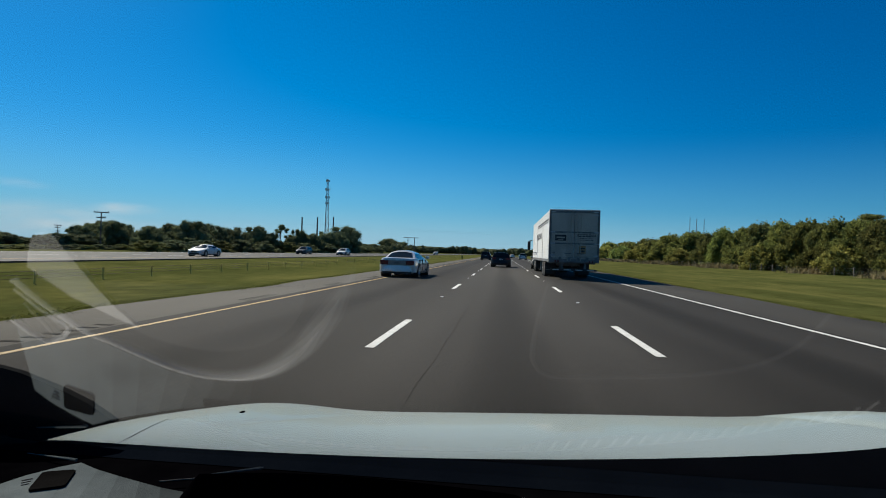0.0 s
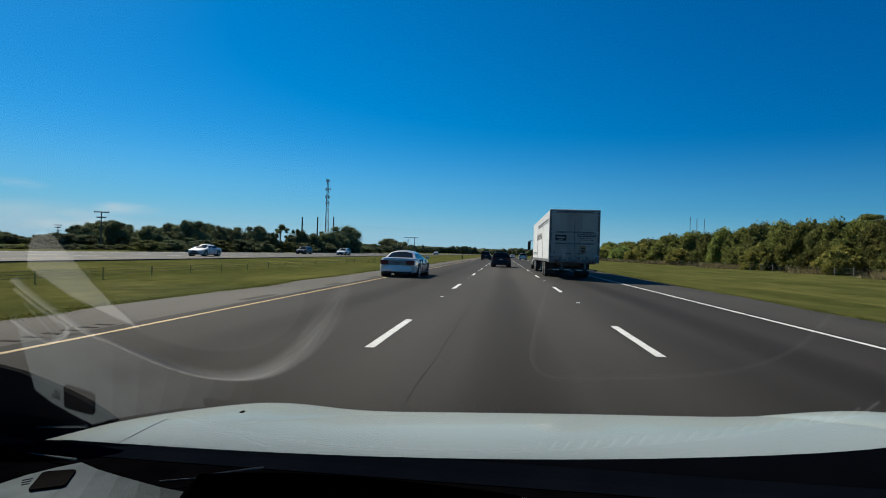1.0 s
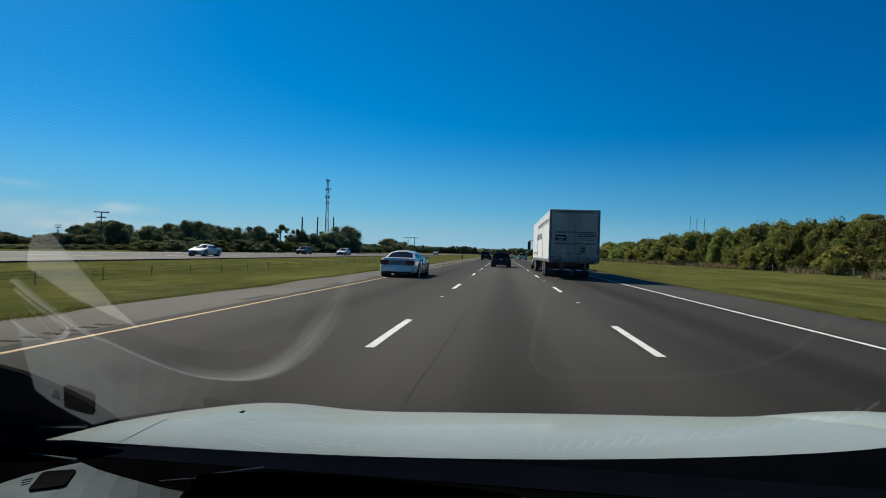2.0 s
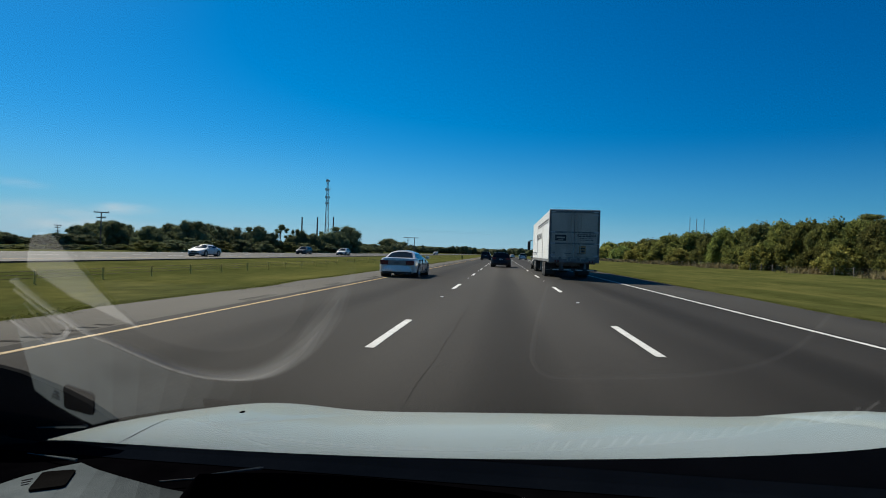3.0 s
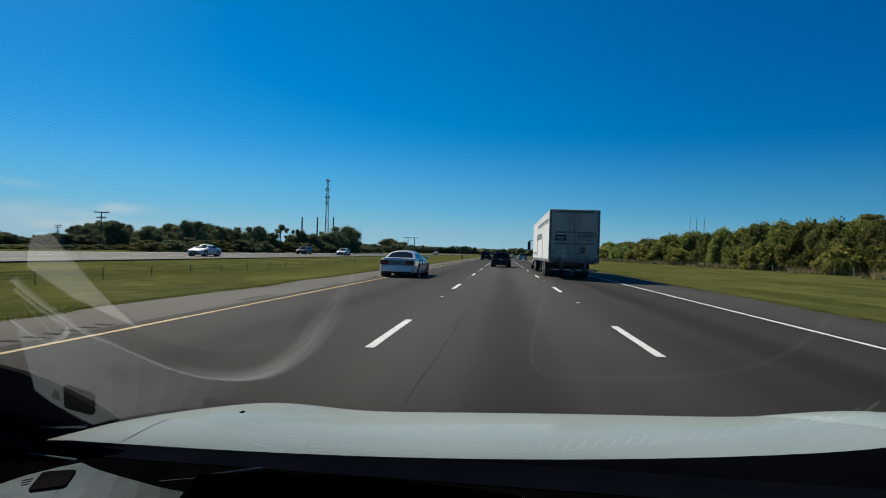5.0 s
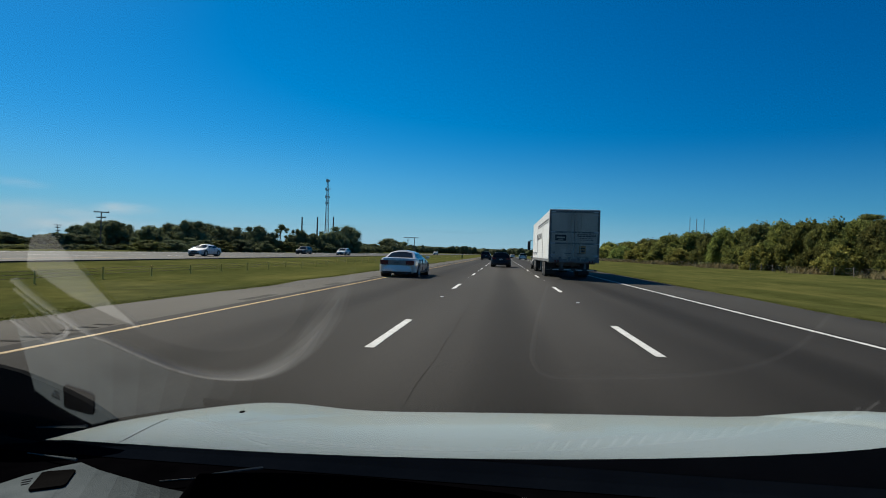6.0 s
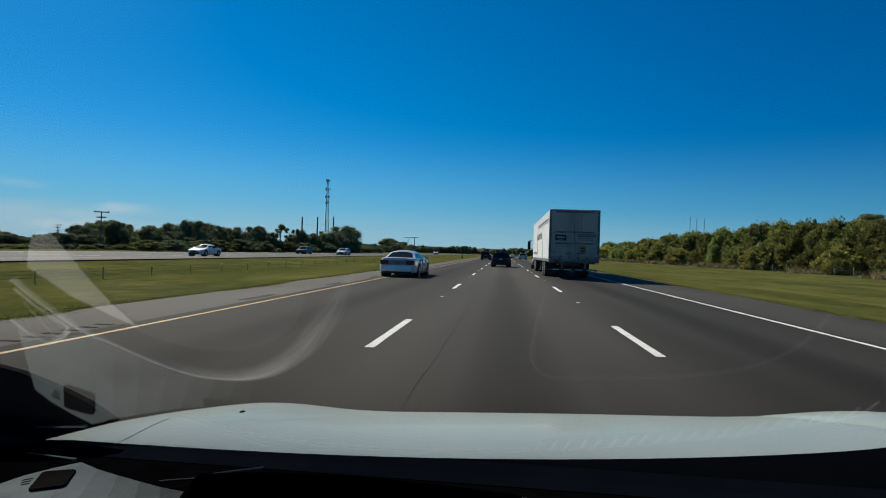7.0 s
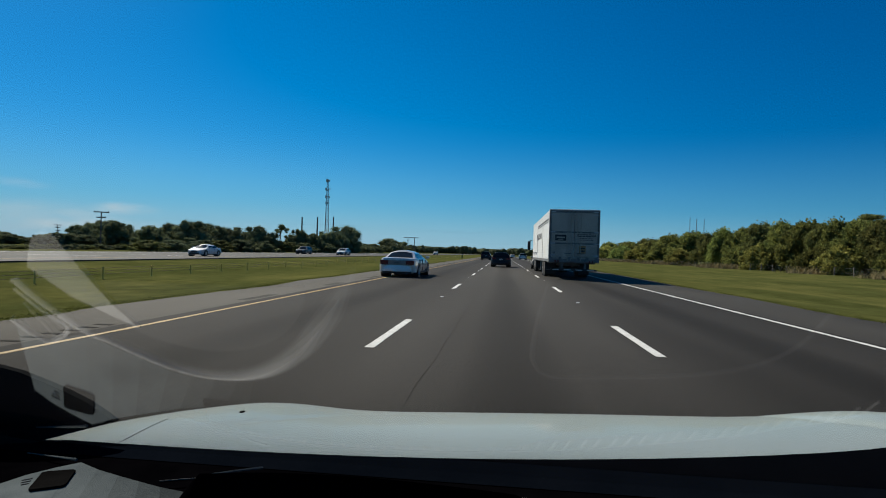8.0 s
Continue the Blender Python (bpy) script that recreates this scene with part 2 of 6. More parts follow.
M_POST_YEL = material("weathered_yellow_post", (0.2, 0.17, 0.03), (0.34, 0.28, 0.05), 0.7, 5, 50, 0.1)
M_RUBBER = material("tyre_rubber", (0.012, 0.012, 0.012), (0.028, 0.027, 0.026), 0.85, 8, 90, 0.2)
M_ALLOY = material("alloy", (0.35, 0.35, 0.36), (0.5, 0.5, 0.5), 0.35, 10, 80, metal=0.8)
M_BLACK = material("black_plastic", (0.008, 0.008, 0.009), (0.018, 0.018, 0.019), 0.6, 6, 120, 0.1)
M_DARKGLASS = material("tinted_glass", (0.008, 0.010, 0.011), (0.014, 0.017, 0.018), 0.08, 1.5, 9, spec=0.22)
M_TAIL = material("tail_lamp_red", (0.07, 0.008, 0.010), (0.14, 0.016, 0.018), 0.3, 12, 60, coat=0.15, spec=0.2)
M_LAMP = material("clear_lamp", (0.5, 0.52, 0.54), (0.75, 0.76, 0.78), 0.12, 12, 60, coat=0.6)
M_PLATE = material("plate_white", (0.5, 0.52, 0.52), (0.65, 0.66, 0.66), 0.5, 20, 90)
M_BAR = material("dark_bars", (0.02, 0.02, 0.025), (0.05, 0.05, 0.055), 0.6, 20, 90)
M_SILVER = material("silver_paint", (0.54, 0.505, 0.47), (0.62, 0.585, 0.55), 0.32, 2, 200, metal=0.25, coat=0.9)
# silver with the bumper's catch of light mixed into the colour
M_SILVER_LIT = material("bright_silver", (0.74, 0.72, 0.68), (0.8, 0.78, 0.75), 0.35, 2, 200, coat=0.3)
# silver darkened for the shade on the sedan's boot face
M_SILVER_SHADED = material("dusty_silver", (0.15, 0.142, 0.133), (0.21, 0.20, 0.188), 0.5, 3, 120)
M_WHITE = material("white_paint", (0.60, 0.59, 0.57), (0.70, 0.69, 0.67), 0.4, 2, 100, coat=0.6)
M_DARKBLUE = material("dark_blue_paint", (0.006, 0.006, 0.009), (0.011, 0.011, 0.015), 0.35, 2, 100, coat=0.15, spec=0.3)
M_MAROON = material("dark_maroon_paint", (0.016, 0.009, 0.010), (0.028, 0.014, 0.016), 0.35, 2, 100, coat=0.15, spec=0.3)
M_GREYP = material("dark_grey_paint", (0.05, 0.052, 0.055), (0.08, 0.082, 0.085), 0.35, 2, 100, coat=0.15, spec=0.3)
M_HOOD = material("white_bonnet_paint", (0.455, 0.535, 0.51), (0.56, 0.635, 0.61), 0.38, 1.6, 140, coat=0.45, fine_mix=0.15)
M_ALU = material("trailer_white_aluminium", (0.54, 0.54, 0.53), (0.68, 0.68, 0.67), 0.5, 1.2, 25, 0.05, squash=(1, 1, 0.25))
M_DOOR = material("dirty_trailer_door", (0.28, 0.25, 0.21), (0.41, 0.37, 0.315), 0.55, 0.9, 18, 0.05, squash=(1, 1, 0.4))
M_DOORLOW = material("grimy_door_lower", (0.21, 0.185, 0.155), (0.42, 0.38, 0.32), 0.7, 1.4, 16, 0.05)
M_DIRTYSTEEL = material("dirty_steel", (0.08, 0.08, 0.082), (0.2, 0.2, 0.2), 0.65, 3, 40, 0.2, metal=0.4)
M_ORANGE = material("hazard_placard_orange", (0.25, 0.14, 0.05), (0.33, 0.2, 0.08), 0.6, 8, 60)
M_SIGN_Y = material("sign_ochre", (0.42, 0.27, 0.03), (0.5, 0.33, 0.05), 0.6, 2, 40)
M_SIGN_W = material("sign_white", (0.5, 0.53, 0.52), (0.62, 0.64, 0.63), 0.6, 2, 40)
M_DASH = material("dash_black_grain", (0.0006, 0.0006, 0.0009), (0.0014, 0.0014, 0.0018), 1.0, 20, 900, 0.0, spec=0.0)
M_DASHPAD = material("dash_grey_grain", (0.062, 0.077, 0.083), (0.097, 0.117, 0.124), 1.0, 14, 700, 0.35, spec=0.0)
# pad grey stepped darker, the sun's falloff put into the colour
M_PADFADE = [material("dash_grey_grain_facet", (0.044 * f, 0.054 * f, 0.058 * f), (0.069 * f, 0.083 * f, 0.088 * f), 1.0, 14, 700, 0.35, spec=0.0) for f in (1.3, 1.12, 0.92, 0.72, 0.52, 0.32, 0.15)]
# greys for the highlight painted on the binnacle's edge
M_RIMSHINE = [material("binnacle_edge_grey", (0.9 * f, 0.95 * f, 0.96 * f), (1.25 * f, 1.3 * f, 1.3 * f), 1.0, 14, 500, 0.1, spec=0.0) for f in (0.030, 0.070, 0.118, 0.178, 0.25)]
M_DASHSOFT = material("binnacle_mid_grey", (0.085, 0.09, 0.092), (0.12, 0.125, 0.126), 1.0, 14, 500, 0.1, spec=0.0)
# pale grey of the side vent's rim and of the painted sun patch
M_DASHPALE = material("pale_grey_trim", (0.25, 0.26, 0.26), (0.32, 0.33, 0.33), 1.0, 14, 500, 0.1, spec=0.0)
M_VENT = material("vent_black", (0.003, 0.003, 0.003), (0.006, 0.006, 0.006), 1.0, 14, 300, spec=0.0)
M_PILLAR = material("pillar_charcoal", (0.016, 0.017, 0.017), (0.024, 0.025, 0.025), 1.0, 10, 300, spec=0.0)
M_BINNACLE = material("binnacle_dark_grey", (0.022, 0.023, 0.024), (0.034, 0.035, 0.036), 1.0, 14, 500, 0.2, spec=0.0)
M_COWL = material("cowl_plastic", (0.0015, 0.0024, 0.0042), (0.0026, 0.0038, 0.0060), 0.95, 9, 200, spec=0.0)
M_RIB = material("grille_rib_grey", (0.066, 0.072, 0.072), (0.095, 0.10, 0.10), 1.0, 14, 300, spec=0.0)
M_LINER = material("headliner", (0.03, 0.03, 0.03), (0.05, 0.05, 0.05), 0.95, 20, 300, 0.2)


def windscreen_glass():
    """Clear laminated glass: passes light straight on, mirrors by Fresnel."""
    m = bpy.data.materials.new("windscreen_glass")
    m.use_nodes = True
    n, l = m.node_tree.nodes, m.node_tree.links
    n.remove(n["Principled BSDF"])
    t = n.new("ShaderNodeBsdfTransparent")
    t.inputs[0].default_value = (0.93, 0.965, 0.96, 1)
    g = n.new("ShaderNodeBsdfGlossy")
    g.inputs["Roughness"].default_value = 0.027
    f = n.new("ShaderNodeFresnel")
    f.inputs[0].default_value = 1.5
    ms = n.new("ShaderNodeMixShader")
    l.new(f.outputs[0], ms.inputs[0])
    l.new(t.outputs[0], ms.inputs[1])
    l.new(g.outputs[0], ms.inputs[2])
    l.new(ms.outputs[0], n["Material Output"].inputs["Surface"])
    return m


M_WINDSCREEN = windscreen_glass()


# ---------------------------------------------------------------- building tools
def mesh_object(name, bm, mat, smooth=False):
    me = bpy.data.meshes.new(name)
    bmesh.ops.recalc_face_normals(bm, faces=bm.faces)
    bm.to_mesh(me)
    bm.free()
    me.materials.append(mat)
    if smooth:
        me.shade_smooth()
        me.set_sharp_from_angle(angle=radians(35))
    return new(name, me)


def part(name, bm, mat, parent, label="", smooth=False):
    ob = mesh_object(name, bm, mat, smooth)
    ob.parent = parent
    if label:
        tagged(ob, label)
    return ob


def again(ob, parent=None, m=None):
    """Another object on the same mesh."""
    o = new(ob.name.split(".")[0], ob.data)
    o.parent = parent or ob.parent
    if m is not None:
        o.matrix_basis = m
    return o


def thing(name, label, category, m=None, group="", kind=""):
    e = new(name)
    e.empty_display_size = 0.2
    if m is not None:
        e.matrix_basis = m
    return tagged(e, label, category, group, kind)


def box(bm, x0, x1, y0, y1, z0, z1, bevel=0.0):
    vs = bmesh.ops.create_cube(bm, size=1.0)["verts"]
    for v in vs:
        v.co = Vector((x0 + (v.co.x + 0.5) * (x1 - x0), y0 + (v.co.y + 0.5) * (y1 - y0), z0 + (v.co.z + 0.5) * (z1 - z0)))
    if bevel:
        es = list({e for v in vs for e in v.link_edges})
        bmesh.ops.bevel(bm, geom=es, offset=bevel, segments=2, affect="EDGES", profile=0.6)
    return bm


def rod(bm, p, q, r0, r1=None, seg=8):
    """A tapered round bar from p to q."""
    p, q = Vector(p), Vector(q)
    r1 = r0 if r1 is None else r1
    axis = (q - p).normalized()
    side = axis.orthogonal().normalized()
    up = axis.cross(side)
    rings = []
    for c, r in ((p, r0), (q, r1)):
        rings.append([bm.verts.new(c + (side * math.cos(a) + up * math.sin(a)) * r) for a in (2 * math.pi * i / seg for i in range(seg))])
    for i in range(seg):
        j = (i + 1) % seg
        bm.faces.new((rings[0][i], rings[0][j], rings[1][j], rings[1][i]))
    bm.faces.new(rings[0][::-1])
    bm.faces.new(rings[1])
    return bm


def plate(bm, corners, thick):
    """A thin slab: corners in order round it, thickened along its normal."""
    c = [Vector(p) for p in corners]
    n = sum((p.cross(q) for p, q in zip(c, c[1:] + c[:1])), Vector()).normalized() * thick
    a = [bm.verts.new(p) for p in c]
    b = [bm.verts.new(p + n) for p in c]
    bm.faces.new(a[::-1])
    bm.faces.new(b)
    k = len(c)
    for i in range(k):
        j = (i + 1) % k
        bm.faces.new((a[i], a[j], b[j], b[i]))
    return bm


def grid(bm, us, vs, fn):
    """A sheet over us x vs, fn(u, v) -> point."""
    rows = [[bm.verts.new(fn(u, v)) for v in vs] for u in us]
    for a, b in zip(rows, rows[1:]):
        for i in range(len(vs) - 1):
            bm.faces.new((a[i], b[i], b[i + 1], a[i + 1]))
    return rows


def lathe(bm, profile, centre, seg=20):
    """Turn (x, r) pairs about the x axis through centre."""
    c = Vector(centre)
    rings = [[bm.verts.new(c + Vector((x, r * math.cos(a), r * math.sin(a)))) for a in (2 * math.pi * i / seg for i in range(seg))] for x, r in profile]
    for a, b in zip(rings, rings[1:]):
        for i in range(seg):
            j = (i + 1) % seg
            bm.faces.new((a[i], a[j], b[j], b[i]))
    bm.faces.new(rings[0])
    bm.faces.new(rings[-1][::-1])
    return bm


def arange(a, b, n):
    return [a + (b - a) * i / (n - 1) for i in range(n)]


def curve_through(pts, x):
    """Piecewise smooth height at x through (x, z) pairs."""
    if x <= pts[0][0]:
        return pts[0][1]
    for (a, za), (b, zb) in zip(pts, pts[1:]):
        if x <= b:
            t = (x - a) / (b - a)
            t = t * t * (3 - 2 * t) * 0.6 + t * 0.4
            return za + (zb - za) * t
    return pts[-1][1]


def soup(name, verts, faces, mat):
    me = bpy.data.meshes.new(name)
    me.from_pydata(verts, [], faces)
    me.materials.append(mat)
    return new(name, me)


# ---------------------------------------------------------------- ground and roads
LEFT_EDGE, RIGHT_EDGE = -7.45, 8.25          # outer edges of the paved shoulders
YELLOW, DASH_L, DASH_R, WHITE = -5.30, -1.638, 2.022, 5.68
FAR_Z, FAR_NEAR, FAR_FAR = 0.06, -26.0, -48.3  # the opposite carriageway
PROFILE = [(-3000, 0.3), (-300, 0.3), (-70, 0.1), (-53, 0.0), (-49.5, -0.03), (-25, -0.03), (-21, -0.1), (-13.5, -0.2), (-10, -0.16),
           (-7.6, -0.03), (-7.0, -0.06), (7.8, -0.06), (8.4, -0.03), (12, -0.22), (19, -0.46), (36, -0.55), (60, -0.5), (120, -0.3), (3000, 0.0)]


def ground_z(x, y=0.0):
    z = curve_through(PROFILE, x)
    if x < LEFT_EDGE - 0.3 or x > RIGHT_EDGE + 0.3:
        off = min(abs(x - LEFT_EDGE), abs(x - RIGHT_EDGE), 4) / 4
        if not FAR_FAR - 1.5 < x < FAR_NEAR + 1.5:
            z += 0.06 * off * noise.noise((x * 0.25, y * 0.12, 0)) + 0.02 * off * noise.noise((x * 1.3, y * 0.9, 3))
    return z


def build_ground():
    xs = [-3000, -1200, -500, -250, -140] + [-100 + 5 * i for i in range(11)] + [-50 + 2.5 * i for i in range(10)]
    xs += arange(-25, LEFT_EDGE - 0.15, 22) + [LEFT_EDGE + 0.3, 0, RIGHT_EDGE - 0.3] + arange(RIGHT_EDGE + 0.15, 30, 30) + arange(32, 100, 20) + [140, 250, 500, 1200, 3000]
    ys = [-600, -200, -80, -30] + arange(-10, 70, 90) + arange(72, 220, 50) + arange(226, 700, 40) + [900, 1400, 2200, 4200]
    bm = bmesh.new()
    grid(bm, xs, ys, lambda x, y: (x, y, ground_z(x, y)))
    ob = mesh_object("ground", bm, M_GRASS, True)
    tagged(ob, "mown roadside grass, green and sun-yellowed in patches", "grass ground", kind="structure")


def ragged(y, edge):
    """How far the turf has crept over the pavement's outer edge at y."""
    return 0.16 * noise.noise((y * 0.22, edge, 0)) + 0.11 * noise.noise((y * 0.75, edge, 4)) + 0.05 * noise.noise((y * 2.3, edge, 8))


def slab(name, x0, x1, y0, y1, z, mat, label, category):
    """A strip of pavement with real thickness, its sides going into the ground."""
    bm = bmesh.new()
    ys = [y0, -60] + arange(-10, 70, 240) + arange(70.5, 160, 120) + [200, 300, y1]
    grid(bm, [x0 - 0.002, x0, x1, x1 + 0.002], ys, lambda x, y: (
        x + (ragged(y, x0) if x0 == LEFT_EDGE and x <= x0 else ragged(y, x1) if x1 == RIGHT_EDGE and x >= x1 else 0), y, z if x0 <= x <= x1 else z - 0.2))
    ob = mesh_object(name, bm, mat)
    return tagged(ob, label, category, kind="structure")


build_ground()
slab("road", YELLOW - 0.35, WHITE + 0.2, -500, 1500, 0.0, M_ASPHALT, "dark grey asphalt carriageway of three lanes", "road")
slab("pavement_left", LEFT_EDGE, YELLOW - 0.355, -500, 1500, -0.004, M_SHOULDER, "pale grey paved inner shoulder", "road shoulder")
slab("pavement_right", WHITE + 0.205, RIGHT_EDGE, -500, 1500, -0.004, M_SHOULDER_R, "grey paved outer shoulder", "road shoulder")
slab("road_far", FAR_FAR, FAR_NEAR, -500, 1500, FAR_Z, M_FAR_ROAD, "pale grey asphalt of the opposite carriageway", "road")


def stripe(name, x, w, y0, y1, z, mat, label, kind="structure", step=12.0):
    bm = bmesh.new()
    n = max(2, int((y1 - y0) / step))
    ys = arange(y0, y1, n)
    grid(bm, [x - w / 2 - 0.004, x - w / 2, x + w / 2, x + w / 2 + 0.004], ys,
         lambda u, y: (u + (0.012 * noise.noise((u * 9, y * 0.9, 1)) if abs(u - x) >= w / 2 - 1e-6 else 0), y, z + 0.004 if abs(u - x) <= w / 2 + 1e-6 else z - 0.01))
    return tagged(mesh_object(name, bm, mat), label, "road marking", kind=kind)


stripe("edge_line_yellow", YELLOW, 0.088, -300, 900, 0.0, M_YELLOW_LINE, "solid yellow edge line, worn", step=1.0)
stripe("edge_line_white", WHITE, 0.09, -300, 900, 0.0, M_WHITE_LINE, "solid white edge line", step=1.0)
stripe("far_edge_line", FAR_NEAR - 3.4, 0.14, -300, 900, FAR_Z, M_YELLOW_LINE, "solid yellow edge line of the opposite carriageway")
stripe("far_edge_line_white", FAR_FAR + 3.4, 0.14, -300, 900, FAR_Z, M_WHITE_LINE, "solid white edge line of the opposite carriageway")


def dash_mesh():
    bm = bmesh.new()
    ys = arange(0, 3.05, 14)
    grid(bm, [-0.064, -0.06, 0.06, 0.064], ys, lambda u, y: (
        u + 0.008 * noise.noise((u * 20, y * 3, 5)), y + (0.015 * noise.noise((u * 40, y, 9)) if y in (0, 3.05) else 0), 0.004 if abs(u) < 0.062 else -0.004))
    return bm


first = mesh_object("lane_dash", dash_mesh(), M_WHITE_LINE)
first.matrix_basis = pose(DASH_L, 7.0 - 12.19 * 3, 0)
tagged(first, "white painted lane dash on dark asphalt", "road marking", group="lane dashes", kind="structure")
for i in range(-3, 26):
    for x, y0 in ((DASH_L, 7.0), (DASH_R, 7.35)):
        if (i, x) != (-3, DASH_L):
            copy_thing(first, pose(x, y0 + 12.19 * i, 0))
for i in range(-2, 14):
    for x in (-33.2, -36.9):
        copy_thing(first, pose(x, 4 + 12.19 * i, FAR_Z))


def raised_marker():
    bm = bmesh.new()
    box(bm, -0.045, 0.045, -0.045, 0.045, -0.002, 0.012)
    for v in bm.verts:
        if v.co.z > 0.01:
            v.co.y *= 0.5
            v.co.x *= 0.85
    return bm


mk = mesh_object("road_stud", raised_marker(), M_MARKER)
mk.matrix_basis = pose(DASH_L, 15.6, 0.002)
tagged(mk, "small white raised reflective road stud", "road stud", group="road studs")
for i in range(-1, 12):
    for x, y0 in ((DASH_L, 15.6), (DASH_R, 15.3)):
        if (i, x) != (0, DASH_L):
            copy_thing(mk, pose(x, y0 + 12.19 * i, 0.002))

# wandering tar-sealed joints along the lanes
for x, y0, y1 in ((-0.74, 3.0, 16.0),):
    bm = bmesh.new()
    grid(bm, [-0.006, 0.006], arange(y0, y1, 60), lambda u, y: (x + u * (0.7 + noise.noise((y, x, 2))) + 0.03 * noise.noise((y * 0.7, x, 1)), y, 0.0012))
    tagged(mesh_object("tar_joint", bm, M_SEAM), "thin black tar-sealed crack in the asphalt", "road crack", kind="structure")

# rumble strip: bars across the inner shoulder, grouped with gaps
bm = bmesh.new()
for i in range(-4, 40):
    for k in range(6):
        y = i * 6.2 + k * 0.32
        plate(bm, [(-6.0, y, -0.003), (-5.74, y, -0.003), (-5.74, y + 0.1, -0.003), (-6.0, y + 0.1, -0.003)], 0.003)
tagged(mesh_object("rumble_strip", bm, M_TAR), "rows of dark milled rumble grooves on the inner shoulder", "rumble strip", kind="stuff")


# ---------------------------------------------------------------- grass tufts along the edges
def tufts(name, n, place, mat, label, hmin, hmax, seed, wid=0.03):
    rng = np.random.RandomState(seed)
    verts, faces = [], []
    for _ in range(n):
        x, y = place(rng)
        z = -0.01 if LEFT_EDGE < x < RIGHT_EDGE else ground_z(x, y) - 0.01
        for k in range(4):
            a, h = rng.rand() * 6.283, hmin + (hmax - hmin) * rng.rand() ** 1.5
            w = wid * (0.6 + rng.rand())
            bx, by = x + 0.12 * rng.randn(), y + 0.12 * rng.randn()
            lx, ly = h * 0.6 * rng.randn(), h * 0.6 * rng.randn()
            i = len(verts)
            verts += [(bx - w * math.cos(a), by - w * math.sin(a), z), (bx + w * math.cos(a), by + w * math.sin(a), z), (bx + lx, by + ly, z + h)]
            faces.append((i, i + 1, i + 2))
    tagged(soup(name, verts, faces, mat), label, "grass", kind="stuff")


def fringe(r, edge, side, y):
    """A spot on the ragged border where turf creeps over the asphalt's edge."""
    return edge + ragged(y, edge) + side * (abs(r.randn()) * 0.35 - 0.04), y


tufts("grass_edge_left", 15000, lambda r: fringe(r, LEFT_EDGE, -1, 2 + 80 * r.rand() ** 1.6), M_BLADE, "ragged grass fringe along the inner shoulder", 0.006, 0.02, 1, 0.014)
tufts("grass_edge_right", 13000, lambda r: fringe(r, RIGHT_EDGE, 1, 6 + 80 * r.rand() ** 1.6), M_BLADE, "ragged grass fringe along the outer shoulder", 0.006, 0.02, 3, 0.014)


def dry_spot(r):
    while True:
        x, y = 51.5 + 1.4 * r.randn(), 40 + 330 * r.rand() ** 1.3
        if noise.noise((y * 0.06, 7.7, 0)) + 0.25 * noise.noise((y * 0.3, 2.7, 0)) + 0.3 * r.rand() > 0.13:
            return x, y


tufts("dry_grass_fringe", 16000, dry_spot, M_DRY, "tall straw-coloured dry grass along the wire fence", 0.4, 1.5, 5, 0.03)


# ---------------------------------------------------------------- trees
def crown_mesh(name, clumps, leaf, count, mat, seed, spike=0.0):
    """Leaf quads strewn over lumpy clumps, with a lumpy dark core in each clump so that gaps show only at the rim."""
    rng = np.random.RandomState(seed)
    vs, fs = [], []
    vol = [c[3] * c[4] for c in clumps]
    for (cx, cy, cz, r, rz), v in zip(clumps, vol):
        n = max(30, int(count * v / sum(vol)))
        d = rng.randn(n, 3)
        d /= np.linalg.norm(d, axis=1)[:, None]
        rad = 0.62 + (0.52 + 0.55 * spike * rng.rand(n) ** 3) * rng.rand(n)
        p = d * rad[:, None] * np.array([r, r, rz]) + np.array([cx, cy, cz])
        nrm = d + (0.7 if spike else 0.38) * rng.randn(n, 3)
        nrm /= np.linalg.norm(nrm, axis=1)[:, None]
        t = np.cross(nrm, rng.randn(n, 3))
        if spike:                            # long leaves that point up and outward
            t = d * 0.6 + np.array([0, 0, 0.9]) + 0.55 * rng.randn(n, 3)
            nrm = np.cross(t, rng.randn(n, 3)) + d
        t /= np.linalg.norm(t, axis=1)[:, None]
        b = np.cross(nrm, t) * (1 - 0.3 * spike)
        s = leaf * (0.5 + 0.9 * rng.rand(n))[:, None]
        quad = np.stack([p - t * s, p - b * s * 0.45, p + t * s, p + b * s * 0.45], 1)
        base = len(vs)
        vs += quad.reshape(-1, 3).tolist()
        fs += (base + np.arange(n * 4).reshape(n, 4)).tolist()
        core = bmesh.new()
        bmesh.ops.create_icosphere(core, subdivisions=2, radius=1)
        base = len(vs)
        for w in core.verts:
            q = w.co * (0.74 - 0.14 * spike + 0.22 * noise.noise(w.co * 2.1 + Vector((cx, cy, cz))))
            vs.append((q.x * r + cx, q.y * r + cy, q.z * rz + cz))
        fs += [[base + u.index for u in f.verts] for f in core.faces]
        core.free()
    me = bpy.data.meshes.new(name)
    me.from_pydata(vs, [], fs)
    me.materials.append(mat)
    return me


